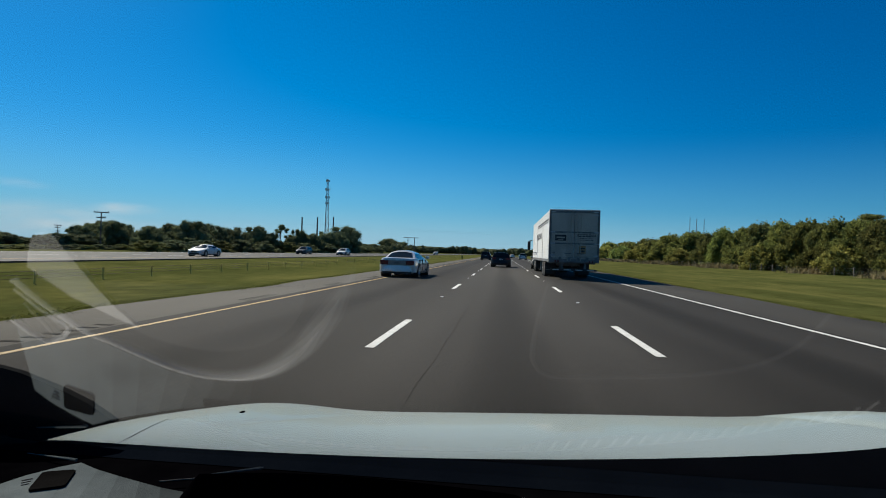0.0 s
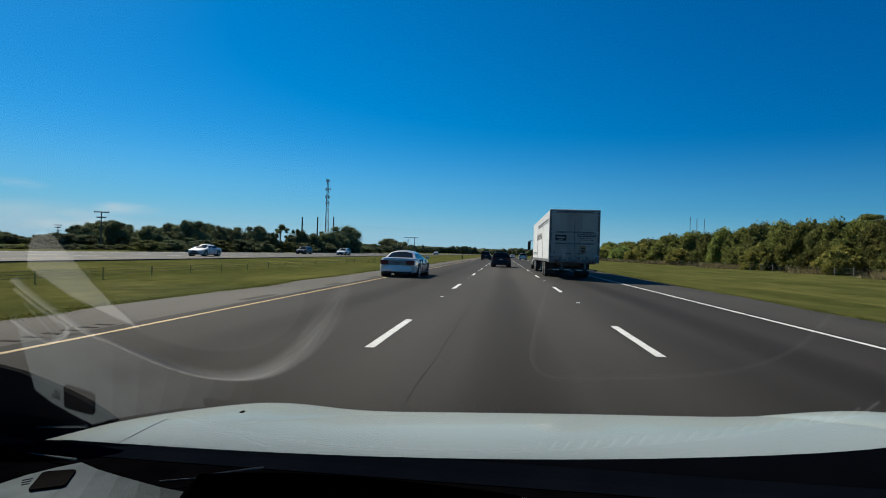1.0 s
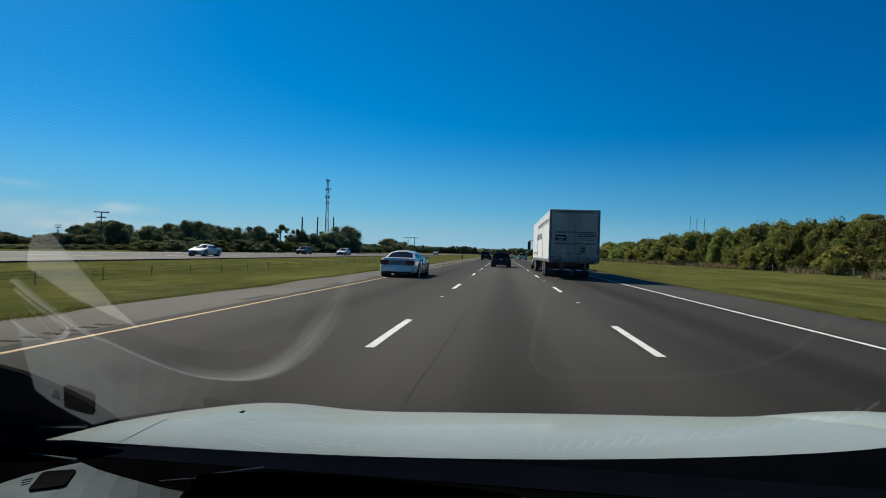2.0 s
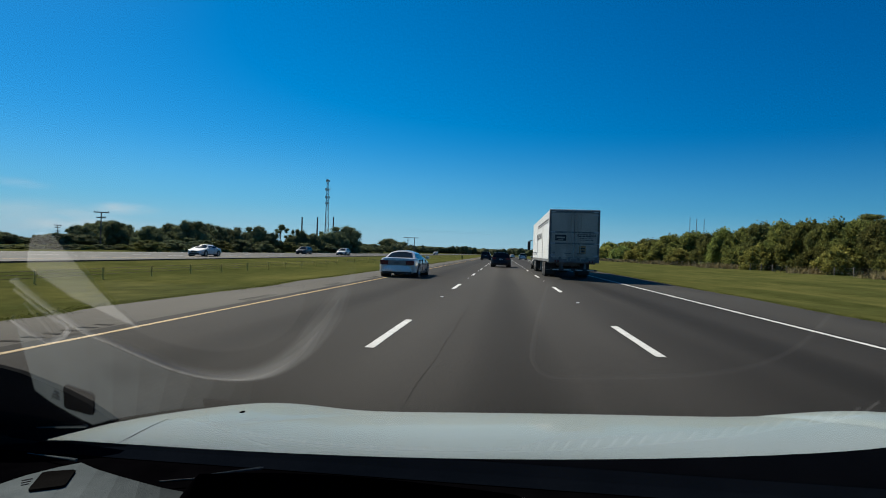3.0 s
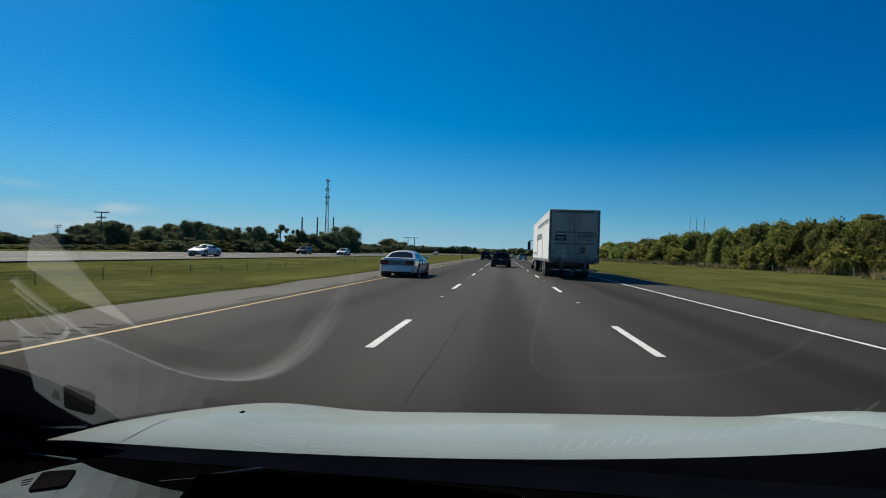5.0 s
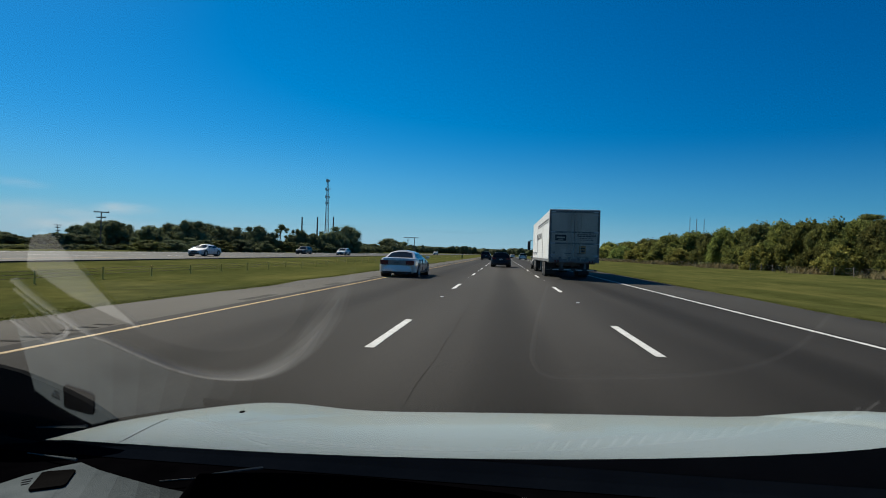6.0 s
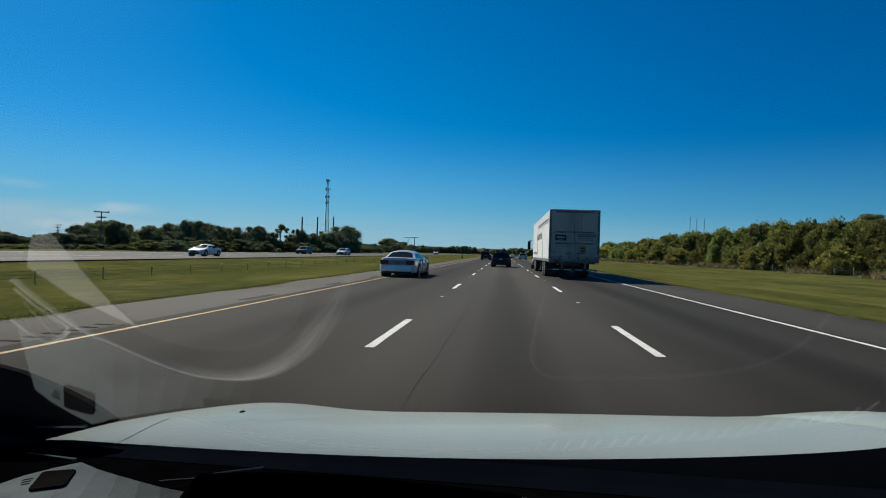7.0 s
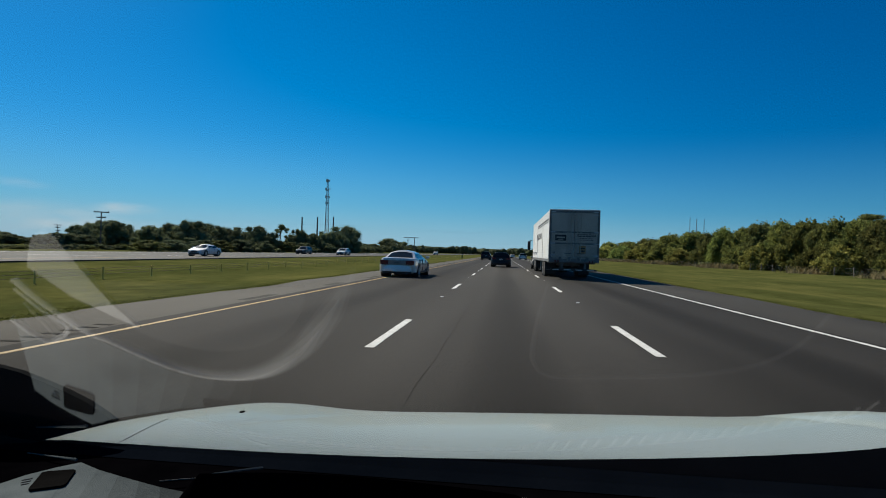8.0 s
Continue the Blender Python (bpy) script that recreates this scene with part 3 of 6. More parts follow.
def trunk_mesh(h, r, limbs, seed):
    rng = random.Random(seed)
    bm = bmesh.new()
    p = Vector((0, 0, -0.3))
    for i in range(4):
        q = Vector((rng.uniform(-0.03, 0.03) * h, rng.uniform(-0.03, 0.03) * h, h * (i + 1) / 4))
        rod(bm, p, q, r * (1 - 0.2 * i), r * (0.8 - 0.2 * i), 8)
        p = q
    for x, y, z in limbs:
        s = Vector((0, 0, h * rng.uniform(0.35, 0.75)))
        mid = s.lerp(Vector((x, y, z)), 0.5) + Vector((0, 0, 0.05 * h))
        rod(bm, s, mid, r * 0.45, r * 0.3, 6)
        rod(bm, mid, (x, y, z), r * 0.3, r * 0.1, 6)
    return bm


def tree(name, label, h, w, mat, seed, style="round", leaf=0.2, count=6500, spike=0.0, clear=0.06):
    """One tree of height h and crown width w, standing at the origin."""
    rng = random.Random(seed)
    cl = []
    if style in ("round", "bush"):      # full crown, leafy nearly to the ground; lobes packed in an egg
        n = 46 if style == "round" else 58
        low, wide = (0.10, 0.45) if style == "round" else (clear, 0.3 + clear * 0.5)
        cl.append((0, 0, h * 0.46, w * (0.37 if style == "round" else 0.27), h * (0.43 if style == "round" else 0.38)))
        while len(cl) < n:
            k = w * (rng.uniform(0.05, 0.14) if style == "round" else (rng.uniform(0.04, 0.09) if not spike else rng.choice((0.045, 0.06, 0.08, 0.12, 0.16)) * rng.uniform(0.85, 1.15)))
            t = rng.uniform(low, 0.97)
            lim = w * 0.5 * math.sqrt(max(0.02, 1 - ((t - wide) / (1.02 - wide)) ** 2 if t > wide else 1 - 0.5 * ((wide - t) / wide) ** 2))
            a, q = rng.uniform(0, 6.28), lim * math.sqrt(rng.uniform(0.25, 1)) - k * 0.75
            q = max(0, q)
            z = h * t - k * 0.6
            cl.append((q * math.cos(a), q * math.sin(a), max(z, k * 0.3), k, k * (rng.uniform(0.85, 1.2) if style == "round" else rng.uniform(0.65, 0.95)) * (1 + 0.45 * spike)))
    elif style == "spread":             # bare stem, flat broken crown
        for i in range(14):
            a, q = rng.uniform(0, 6.28), rng.uniform(0.08, 0.42)
            k = w * rng.uniform(0.1, 0.19)
            cl.append((w * q * math.cos(a), w * q * math.sin(a), h * (0.95 - 0.5 * q - rng.uniform(0, 0.12)), k, k * 0.38))
    e = thing(name, label, "tree")
    trunk = part("trunk", trunk_mesh(h * 0.75, 0.05 * h ** 0.7 + 0.05, [(c[0] * 0.8, c[1] * 0.8, c[2]) for c in cl[1:7]], seed), M_BARK, e)
    crown = new("crown", crown_mesh("crown", cl, leaf, count, mat, seed, spike))
    crown.parent = e
    return e


def plant(proto, spots, group=""):
    """Copies of a tree at (x, y, turn, wide, tall); the first spot is the tree's own."""
    if group:
        tagged(proto, group=group)
    for i, (x, y, turn, wide, tall) in enumerate(spots):
        m = pose(x, y, ground_z(x, y) - 0.05, 0, 0, turn)
        ob = proto if i == 0 else copy_thing(proto, m)
        ob.matrix_basis = m @ Matrix.Diagonal((wide, wide, tall, 1))


# spots: x, y, turn, width factor, height factor
SPOTS_LT0 = [(-60.0, 91.0, 149, 0.85, 0.76), (-56.0, 113.0, 99, 0.99, 0.93), (-52.0, 151.7, 147, 0.85, 0.96), (-70.0, 346.0, 119, 2.54, 1.57), (-114.9, 117.4, 143, 0.77, 0.53), (-128.0, 139.0, 241, 0.89, 0.32), (-118.4, 137.0, 344, 0.85, 0.54), (-110.4, 138.9, 103, 1.22, 1.02), (-125.0, 169.1, 141, 1.45, 1.46), (-123.3, 180.4, 301, 1.02, 0.84)]
SPOTS_LT1 = [(-64.0, 102.7, 293, 0.95, 0.95), (-58.0, 126.8, 211, 1.09, 1.1), (-52.0, 178.4, 220, 2.09, 1.6), (-75.0, 413.1, 156, 1.97, 1.47), (-108.9, 112.9, 265, 0.74, 0.49), (-125.0, 137.9, 358, 0.87, 0.26), (-111.9, 131.7, 100, 0.81, 0.57), (-128.2, 164.2, 325, 1.43, 1.27), (-109.8, 151.4, 94, 1.29, 1.28)]
SPOTS_LT2 = [(-56.0, 97.7, 159, 1.23, 1.06), (-54.0, 127.2, 216, 0.86, 0.87), (-52.0, 164.8, 231, 1.08, 1.15), (-110.9, 110.1, 236, 0.73, 0.53), (-106.7, 112.3, 273, 0.73, 0.42), (-124.1, 139.1, 175, 0.87, 0.33), (-109.3, 130.8, 34, 0.8, 0.55), (-125.7, 164.0, 323, 1.42, 1.32), (-112.8, 158.4, 182, 1.34, 1.25)]
SPOTS_LT3 = [(-56.0, 104.4, 260, 0.83, 0.98), (-56.0, 150.2, 306, 1.13, 1.14), (-62.0, 244.2, 82, 1.42, 0.72), (-107.6, 108.3, 320, 0.72, 0.52), (-115.0, 123.0, 331, 0.79, 0.36), (-110.6, 125.9, 74, 0.79, 0.47), (-107.6, 133.3, 211, 1.18, 0.55), (-125.2, 166.2, 225, 1.43, 1.39), (-120.7, 173.0, 223, 0.99, 0.89)]
SPOTS_LB0 = [(-51.0, 76.7, 164, 1.06, 0.62), (-51.0, 96.7, 101, 1.25, 0.81), (-51.0, 128.5, 31, 1.44, 0.93), (-51.0, 185.6, 298, 1.61, 0.97), (-60.0, 340.7, 62, 2.88, 1.28), (-58.3, 62.8, 148, 0.54, 0.19), (-59.5, 69.4, 21, 0.57, 0.27), (-58.3, 74.0, 42, 0.59, 0.26), (-59.6, 83.0, 167, 0.64, 0.36)]
SPOTS_LB1 = [(-51.0, 82.7, 324, 1.22, 0.68), (-51.0, 105.4, 165, 1.34, 0.9), (-51.0, 141.9, 117, 1.45, 0.93), (-50.0, 219.6, 315, 1.41, 0.93), (-60.6, 62.0, 169, 0.54, 0.16), (-59.8, 66.1, 235, 0.56, 0.24), (-58.5, 70.2, 182, 0.57, 0.23), (-60.8, 79.6, 146, 0.63, 0.33), (-58.9, 84.7, 9, 0.65, 0.31)]
SPOTS_LB2 = [(-51.0, 89.2, 285, 1.28, 0.88), (-51.0, 115.9, 51, 1.32, 0.91), (-51.0, 158.3, 142, 1.39, 1.05), (-52.0, 213.7, 121, 1.38, 0.96), (-60.6, 63.7, 90, 0.55, 0.21), (-60.0, 68.1, 13, 0.57, 0.2), (-59.4, 73.3, 357, 0.59, 0.3), (-60.6, 81.8, 345, 0.64, 0.28)]
SPOTS_RT0 = [(75.0, 407.1, 165, 2.53, 1.3), (64.0, 226.4, 78, 1.63, 1.19), (60.0, 162.2, 317, 1.15, 1.12), (60.0, 129.1, 150, 1.09, 1.12), (60.0, 107.6, 227, 0.94, 1.03), (60.0, 88.4, 128, 1.04, 0.96)]
SPOTS_RT1 = [(70.0, 322.1, 147, 2.29, 1.2), (63.0, 198.8, 333, 1.74, 1.24), (60.0, 147.7, 348, 1.28, 1.15), (60.0, 120.0, 316, 1.19, 1.14), (60.0, 101.3, 149, 1.05, 1.02), (60.0, 82.3, 195, 1.13, 0.95)]
SPOTS_RT2 = [(66.0, 263.8, 164, 1.89, 1.16), (60.0, 172.8, 210, 1.14, 1.06), (62.0, 143.1, 39, 1.19, 1.21), (60.0, 112.6, 98, 0.89, 1.01), (60.0, 95.0, 69, 1.03, 0.99)]
SPOTS_RB0 = [(66.0, 377.3, 306, 2.74, 1.65), (58.0, 245.4, 169, 1.98, 1.38), (56.0, 185.7, 4, 1.43, 0.96), (66.5, 154.6, 22, 1.66, 1.26), (55.5, 129.2, 86, 1.22, 0.96), (66.5, 115.8, 185, 1.49, 1.23), (55.5, 100.2, 292, 1.11, 0.91), (66.5, 92.6, 224, 1.35, 1.1)]
SPOTS_RB1 = [(62.0, 304.8, 81, 2.22, 1.45), (56.0, 208.1, 293, 1.69, 1.34), (67.0, 170.7, 186, 1.75, 1.27), (55.5, 139.5, 232, 1.25, 0.96), (66.5, 123.4, 186, 1.53, 1.23), (55.5, 106.1, 148, 1.12, 0.87), (66.5, 98.0, 49, 1.36, 1.09), (55.5, 84.4, 106, 1.07, 0.84)]

plant(tree("tree", "dark green broadleaf tree backlit at the wood's edge", 5.6, 8, M_LEAF_L, 11, "round", 0.12, 14000), SPOTS_LT0, "trees beyond the opposite carriageway")
plant(tree("tree", "dark green rounded broadleaf tree backlit at the wood's edge", 5.6, 8, M_LEAF_L, 12, "round", 0.12, 14000), SPOTS_LT1, "trees beyond the opposite carriageway")
plant(tree("tree", "dense dark green tree with a lobed crown", 5.6, 8, M_LEAF_L, 13, "round", 0.12, 14000), SPOTS_LT2, "trees beyond the opposite carriageway")
plant(tree("tree", "dark olive broadleaf tree beyond the road", 5.6, 8, M_LEAF_L, 14, "round", 0.12, 14000), SPOTS_LT3, "trees beyond the opposite carriageway")
plant(tree("bush", "olive green roadside bush below taller trees", 2.9, 6, M_LEAF_O, 21, "bush", 0.11, 4200), SPOTS_LB0, "bushes beyond the opposite carriageway")
plant(tree("bush", "dark green roadside bush below taller trees", 2.9, 6, M_LEAF_L, 22, "bush", 0.11, 4200), SPOTS_LB1, "bushes beyond the opposite carriageway")
plant(tree("bush", "dusky olive bush at the far verge", 2.9, 6, M_LEAF_L, 23, "bush", 0.11, 4200), SPOTS_LB2, "bushes beyond the opposite carriageway")
plant(tree("tree", "slender tree with a flat broken crown above the wood", 10, 9, M_LEAF_L, 31, "spread", 0.18, 1500), [(-60, 147.6, 40, 0.55, 0.82), (-64, 103, 190, 0.6, 0.52)])
plant(tree("tree", "sunlit green tree of a dense roadside thicket", 9, 9, M_LEAF_R, 41, "bush", 0.19, 19000, 1.0, 0.22), SPOTS_RT0, "thicket trees along the verge")
plant(tree("tree", "sunlit leafy green tree of a dense roadside thicket", 9, 9, M_LEAF_R, 42, "bush", 0.19, 19000, 1.0, 0.22), SPOTS_RT1, "thicket trees along the verge")
plant(tree("tree", "sunlit olive green tree of a dense roadside thicket", 9, 9, M_LEAF_O, 43, "bush", 0.19, 19000, 1.0, 0.22), SPOTS_RT2, "thicket trees along the verge")
plant(tree("bush", "yellowish green bush in front of the thicket", 5, 7, M_LEAF_Y, 51, "bush", 0.17, 12000, 1.0), SPOTS_RB0, "bushes along the wire fence")
plant(tree("bush", "bright green bush in front of the thicket", 5, 7, M_LEAF_R, 52, "bush", 0.17, 12000, 1.0), SPOTS_RB1, "bushes along the wire fence")
plant(tree("tree", "tall ragged grey-green tree rising behind the thicket", 13, 9, M_LEAF_O, 61, "spread", 0.16, 4500), [(78, 128.4, 0, 1.1, 1.08), (92, 118, 70, 1.2, 0.98), (84, 121, 200, 1.0, 0.95)])


def far_wood():
    """The distant wood that closes the view over the carriageways: many small lobes, one mass."""
    rng = np.random.RandomState(8)
    clumps = []
    for i in range(1500):
        x = -330 + 660 * rng.rand()
        y = 640 + 200 * rng.rand() + (60 if abs(x) < 40 else 0)
        r = 2.6 + 2.2 * rng.rand()
        top = 7.2 + 2.4 * rng.rand() + 2.5 * noise.noise((x * 0.03, 5, 0))
        clumps.append((x, y, top - r, r, r * (0.8 + 0.5 * rng.rand())))
        clumps.append((x + 3 * rng.randn(), y + 3, 3.6, r * 1.7, 4.4))
    for i in range(150):                     # the tree line that follows the opposite carriageway into the distance
        y = 300 + 420 * rng.rand() ** 1.3
        x = -56 - 0.045 * (y - 300) - 16 * rng.rand()
        h = (3.6 + 3.4 * rng.rand() + 3.0 * max(0, noise.noise((y * 0.02, 3, 0)))) * (0.75 + y / 1400)
        clumps.append((x, y, h * 0.42, h * 0.42, h * 0.42))
        for k in range(8):
            q, a, r = h * 0.5 * math.sqrt(rng.rand()), 6.283 * rng.rand(), h * (0.12 + 0.12 * rng.rand())
            clumps.append((x + q * math.cos(a), y + q * math.sin(a), h * (0.95 - 0.8 * (q / h) - 0.25 * rng.rand()) - r * 0.6, r, r * (0.7 + 0.4 * rng.rand())))
    ob = new("far_wood", crown_mesh("far_wood", clumps, 0.3, 150000, M_LEAF_L, 9))
    tagged(ob, "distant dark green wood along the horizon", "woodland", kind="stuff")


far_wood()


# ---------------------------------------------------------------- masts, poles, fences
def cell_tower():
    e = thing("radio_tower", "tall grey steel lattice mast with antenna arms", "radio tower", pose(-109, 340, ground_z(-109, 340)))
    h = 44.0
    legs = [(math.cos(a), math.sin(a)) for a in (0.4, 2.5, 4.6)]

    def at(k, z):
        w = 1.75 - 1.2 * z / h
        return Vector((legs[k % 3][0] * w, legs[k % 3][1] * w, z))
    for k in range(3):
        part("leg", rod(bmesh.new(), at(k, -0.3), at(k, h), 0.17, 0.1), M_TOWER, e)
    for k in range(3):
        bm = bmesh.new()
        zs = arange(0, h, 23)
        for i, (a, b) in enumerate(zip(zs, zs[1:])):
            rod(bm, at(k, a), at(k + 1, b), 0.055, seg=5)
            rod(bm, at(k + 1, a), at(k, b), 0.055, seg=5)
            rod(bm, at(k, b), at(k + 1, b), 0.055, seg=5)
        part("bracing", bm, M_TOWER, e)
    for z, r in ((43.2, 1.5), (38.0, 2.0), (33.2, 1.9), (29.5, 1.5)):
        bm = bmesh.new()
        pts = [Vector((r * math.cos(a), r * math.sin(a), z)) for a in (0.4, 2.5, 4.6)]
        for i in range(3):
            rod(bm, pts[i], pts[(i + 1) % 3], 0.09, seg=6)
            rod(bm, (0, 0, z), pts[i], 0.08, seg=6)
        arm = part("antenna_arm", bm, M_TOWER, e)
        for i in range(3):
            for s in (0.15, 0.5, 0.85):
                c = pts[i].lerp(pts[(i + 1) % 3], s)
                part("antenna", box(bmesh.new(), c.x - 0.16, c.x + 0.16, c.y - 0.1, c.y + 0.1, z - 0.8, z + 0.8, 0.04), M_STEEL, arm)
    part("lightning_rod", rod(bmesh.new(), (0, 0, h - 0.5), (0, 0, h + 2), 0.06, 0.02), M_TOWER, e)


cell_tower()


def utility_pole(x, y, h, arms, label, mat=M_WOODPOLE, r=0.2, turn=0, group=""):
    e = thing("utility_pole", label, "utility pole", pose(x, y, ground_z(x, y), 0, 0, turn), group)
    part("pole", rod(bmesh.new(), (0, 0, -0.5), (0, 0, h), r, r * 0.7, 10), mat, e)
    for z, half in arms:
        arm = part("crossarm", box(bmesh.new(), -half, half, -0.09, 0.09, z - 0.1, z + 0.1, 0.02), mat, e)
        for k in (-0.9, -0.45, 0.45, 0.9):
            part("insulator", rod(bmesh.new(), (k * half, 0, z + 0.1), (k * half, 0, z + 0.35), 0.06, 0.05), M_STEEL, arm)
    return e


for x, y in ((-85, 232), (-77.6, 230), (-70.1, 228)):
    utility_pole(x, y, 14.3, [], "bare dark wooden power pole", r=0.38, group="tall poles by the tower")
for i, (x, y, h) in enumerate(((102.5, 325, 25.2), (106.1, 325, 24.6), (110, 325, 24.3))):
    utility_pole(x, y, h, [(h - 8.5, 1.6)], "tall slim grey power pole with a crossarm", M_TOWER, 0.22, -18, "power poles behind the thicket")
utility_pole(-86, 113, 7.6, [(7.45, 1.45), (6.3, 0.9)], "weathered wooden power pole with two crossarms", r=0.16, turn=37)
for x in (-48.6, -45.2):
    utility_pole(x, 287, 8.6, [(8.3, 2.2)], "wooden power pole with a wide crossarm", r=0.22, turn=10, group="paired poles")
utility_pole(-170, 200, 7.2, [(6.9, 1.2), (6.0, 0.9)], "small distant wooden power pole", r=0.16, turn=40)
utility_pole(-174, 205, 5.0, [(4.8, 1.0)], "small distant wooden power pole", r=0.16, turn=40)


def wire(p, q, sag, r=0.05):
    cu = bmesh.new()
    p, q = Vector(p), Vector(q)
    pts = [p.lerp(q, t) - Vector((0, 0, sag * 4 * t * (1 - t))) for t in arange(0, 1, 13)]
    for a, b in zip(pts, pts[1:]):
        rod(cu, a, b, r, seg=4)
    tagged(mesh_object("power_line", cu, M_BLACK), "thin dark power line strung between poles", "power line", group="power lines")


wire((-70.1, 228, 11.5), (106, 325, 17.5), 3.0, 0.012)
wire((-70.1, 228, 11.2), (110, 325, 16.5), 3.2, 0.01)
wire((-85, 232, 11.2), (-70.1, 228, 11.5), 0.3, 0.03)


def barrier_post_mesh():
    bm = bmesh.new()
    box(bm, -0.017, 0.017, -0.022, 0.022, -0.3, 0.44, 0.005)
    box(bm, -0.021, 0.021, -0.026, 0.026, 0.30, 0.33)
    return bm


barrier = thing("cable_barrier", "low cable barrier of rusty brown posts along the median grass", "cable barrier")
MEDX = -14.9
p0 = part("post", barrier_post_mesh(), M_POST_BROWN, barrier)
p0.matrix_basis = pose(MEDX, -16.5, ground_z(MEDX, -16.5))
for i in range(1, 66):
    y = -16.5 + 3.02 * i
    again(p0, barrier, pose(MEDX + 0.12 * noise.noise((i * 3.3, 0, 0)), y, ground_z(MEDX, y) + 0.05 * noise.noise((0, i * 2.7, 0)), 0, 2.5 * noise.noise((i * 1.7, 4, 0)), 0))
for z in (0.2, 0.31, 0.42):
    bm = bmesh.new()
    ys = [-20 + 6 * i for i in range(36)]
    for a, b in zip(ys, ys[1:]):
        rod(bm, (MEDX + 0.05, a, ground_z(MEDX, a) + z), (MEDX + 0.05, b, ground_z(MEDX, b) + z), 0.007, seg=5)
    part("cable", bm, M_BARK, barrier, "thin steel cable")

# marker posts where the barrier comes close to the shoulder
for i, y in enumerate((136.1, 138.0, 139.6, 142.2, 143.9, 145.8)):
    x = -9.75 - 0.1 * i
    bm = bmesh.new()
    w = 0.13 if i < 3 else 0.05
    box(bm, -w, w, -0.05, 0.05, -0.2, 0.86, 0.02)
    ob = mesh_object("marker_post", bm, M_POST_YEL)
    ob.matrix_basis = pose(x, y, ground_z(x, y), 0, 0, 8 * i)
    tagged(ob, "weathered dull yellow marker post in the grass", "marker post", group="marker posts")
# wire fence below the thicket
fence = thing("wire_fence", "old wire fence with grey timber posts in dry grass", "fence")
fp = part("post", box(bmesh.new(), -0.07, 0.07, -0.07, 0.07, -0.3, 1.35, 0.015), M_WOODPOLE, fence)
fp.matrix_basis = pose(52.6, 40, ground_z(52.6, 40))
for i in range(1, 60):
    y = 40 + 5.1 * i
    again(fp, fence, pose(52.6 + 0.3 * noise.noise((i * 1.9, 1, 0)), y, ground_z(52.6, y), 4 * noise.noise((i, 5, 0)), 4 * noise.noise((i, 9, 1)), 30 * noise.noise((i, 2, 2))))
for z in (0.45, 0.8, 1.2):
    part("wire", rod(bmesh.new(), (52.6, 38, -0.5 + z), (52.6, 342, -0.5 + z), 0.007, seg=4), M_DIRTYSTEEL, fence)

# short steel guardrail in front of the thicket
rail = thing("guardrail", "short weathered steel guardrail below the thicket", "guardrail", pose(51.5, 56, ground_z(51.5, 56)))
bm = bmesh.new()
grid(bm, arange(0, 15, 6), [0.40, 0.48, 0.56, 0.64, 0.72], lambda y, z: (-0.07 if round(z * 100) in (48, 64) else 0.0, y, z))
part("beam", bm, M_STEEL, rail)
for i in range(6):
    part("post", box(bmesh.new(), 0.01, 0.15, i * 2.9 - 0.06, i * 2.9 + 0.06, -0.3, 0.78, 0.015), M_WOODPOLE, rail)


def words(text, size, mat, parent, m, name="lettering"):
    cu = bpy.data.curves.new(name, "FONT")
    cu.body, cu.size, cu.align_x, cu.align_y, cu.extrude = text, size, "CENTER", "CENTER", 0.002
    tmp = bpy.data.objects.new("tmp", cu)
    scene.collection.objects.link(tmp)
    me = bpy.data.meshes.new_from_object(tmp.evaluated_get(bpy.context.evaluated_depsgraph_get()))
    bpy.data.objects.remove(tmp)
    me.materials.append(mat)
    ob = new(name, me)
    ob.parent, ob.matrix_basis = parent, m
    return ob


def road_sign():
    e = thing("road_sign", "two-post roadside sign, ochre strip over white panel, dark lettering", "road sign", pose(19.2, 133, ground_z(19.2, 133)))
    for x in (-0.72, 0.72):
        part("post", box(bmesh.new(), x - 0.05, x + 0.05, 0.02, 0.12, -0.4, 3.25, 0.012), M_STEEL, e)
    part("header_panel", box(bmesh.new(), -1.15, 1.15, -0.02, 0.02, 2.78, 3.3, 0.008), M_SIGN_Y, e, "ochre header strip")
    w = part("panel", box(bmesh.new(), -1.15, 1.15, -0.02, 0.02, 2.08, 2.76, 0.008), M_SIGN_W, e, "white panel with dark lettering")
    words("MOVE VEHICLES", 0.25, M_BAR, w, pose(0, -0.024, 2.58, 90))
    words("FROM TRAVEL LANES", 0.22, M_BAR, w, pose(0, -0.024, 2.27, 90))


road_sign()


# ---------------------------------------------------------------- vehicles
STYLES = {
    # side outline of the lower body (y from the tail, as a part of the length; top height as a part of the height) and of the cabin
    "sedan": dict(top=[(0, 0.64), (0.02, 0.685), (0.16, 0.70), (0.3, 0.66), (0.66, 0.66), (0.72, 0.66), (0.95, 0.52), (1, 0.45)], cab=(0.13, 0.28, 0.56, 0.74)),
    "hatch": dict(top=[(0, 0.52), (0.02, 0.60), (0.1, 0.62), (0.66, 0.62), (0.74, 0.60), (0.95, 0.50), (1, 0.42)], cab=(0.015, 0.10, 0.55, 0.76)),
    "suv": dict(top=[(0, 0.52), (0.02, 0.58), (0.1, 0.6), (0.66, 0.6), (0.74, 0.6), (0.95, 0.54), (1, 0.46)], cab=(0.01, 0.05, 0.56, 0.74)),
}


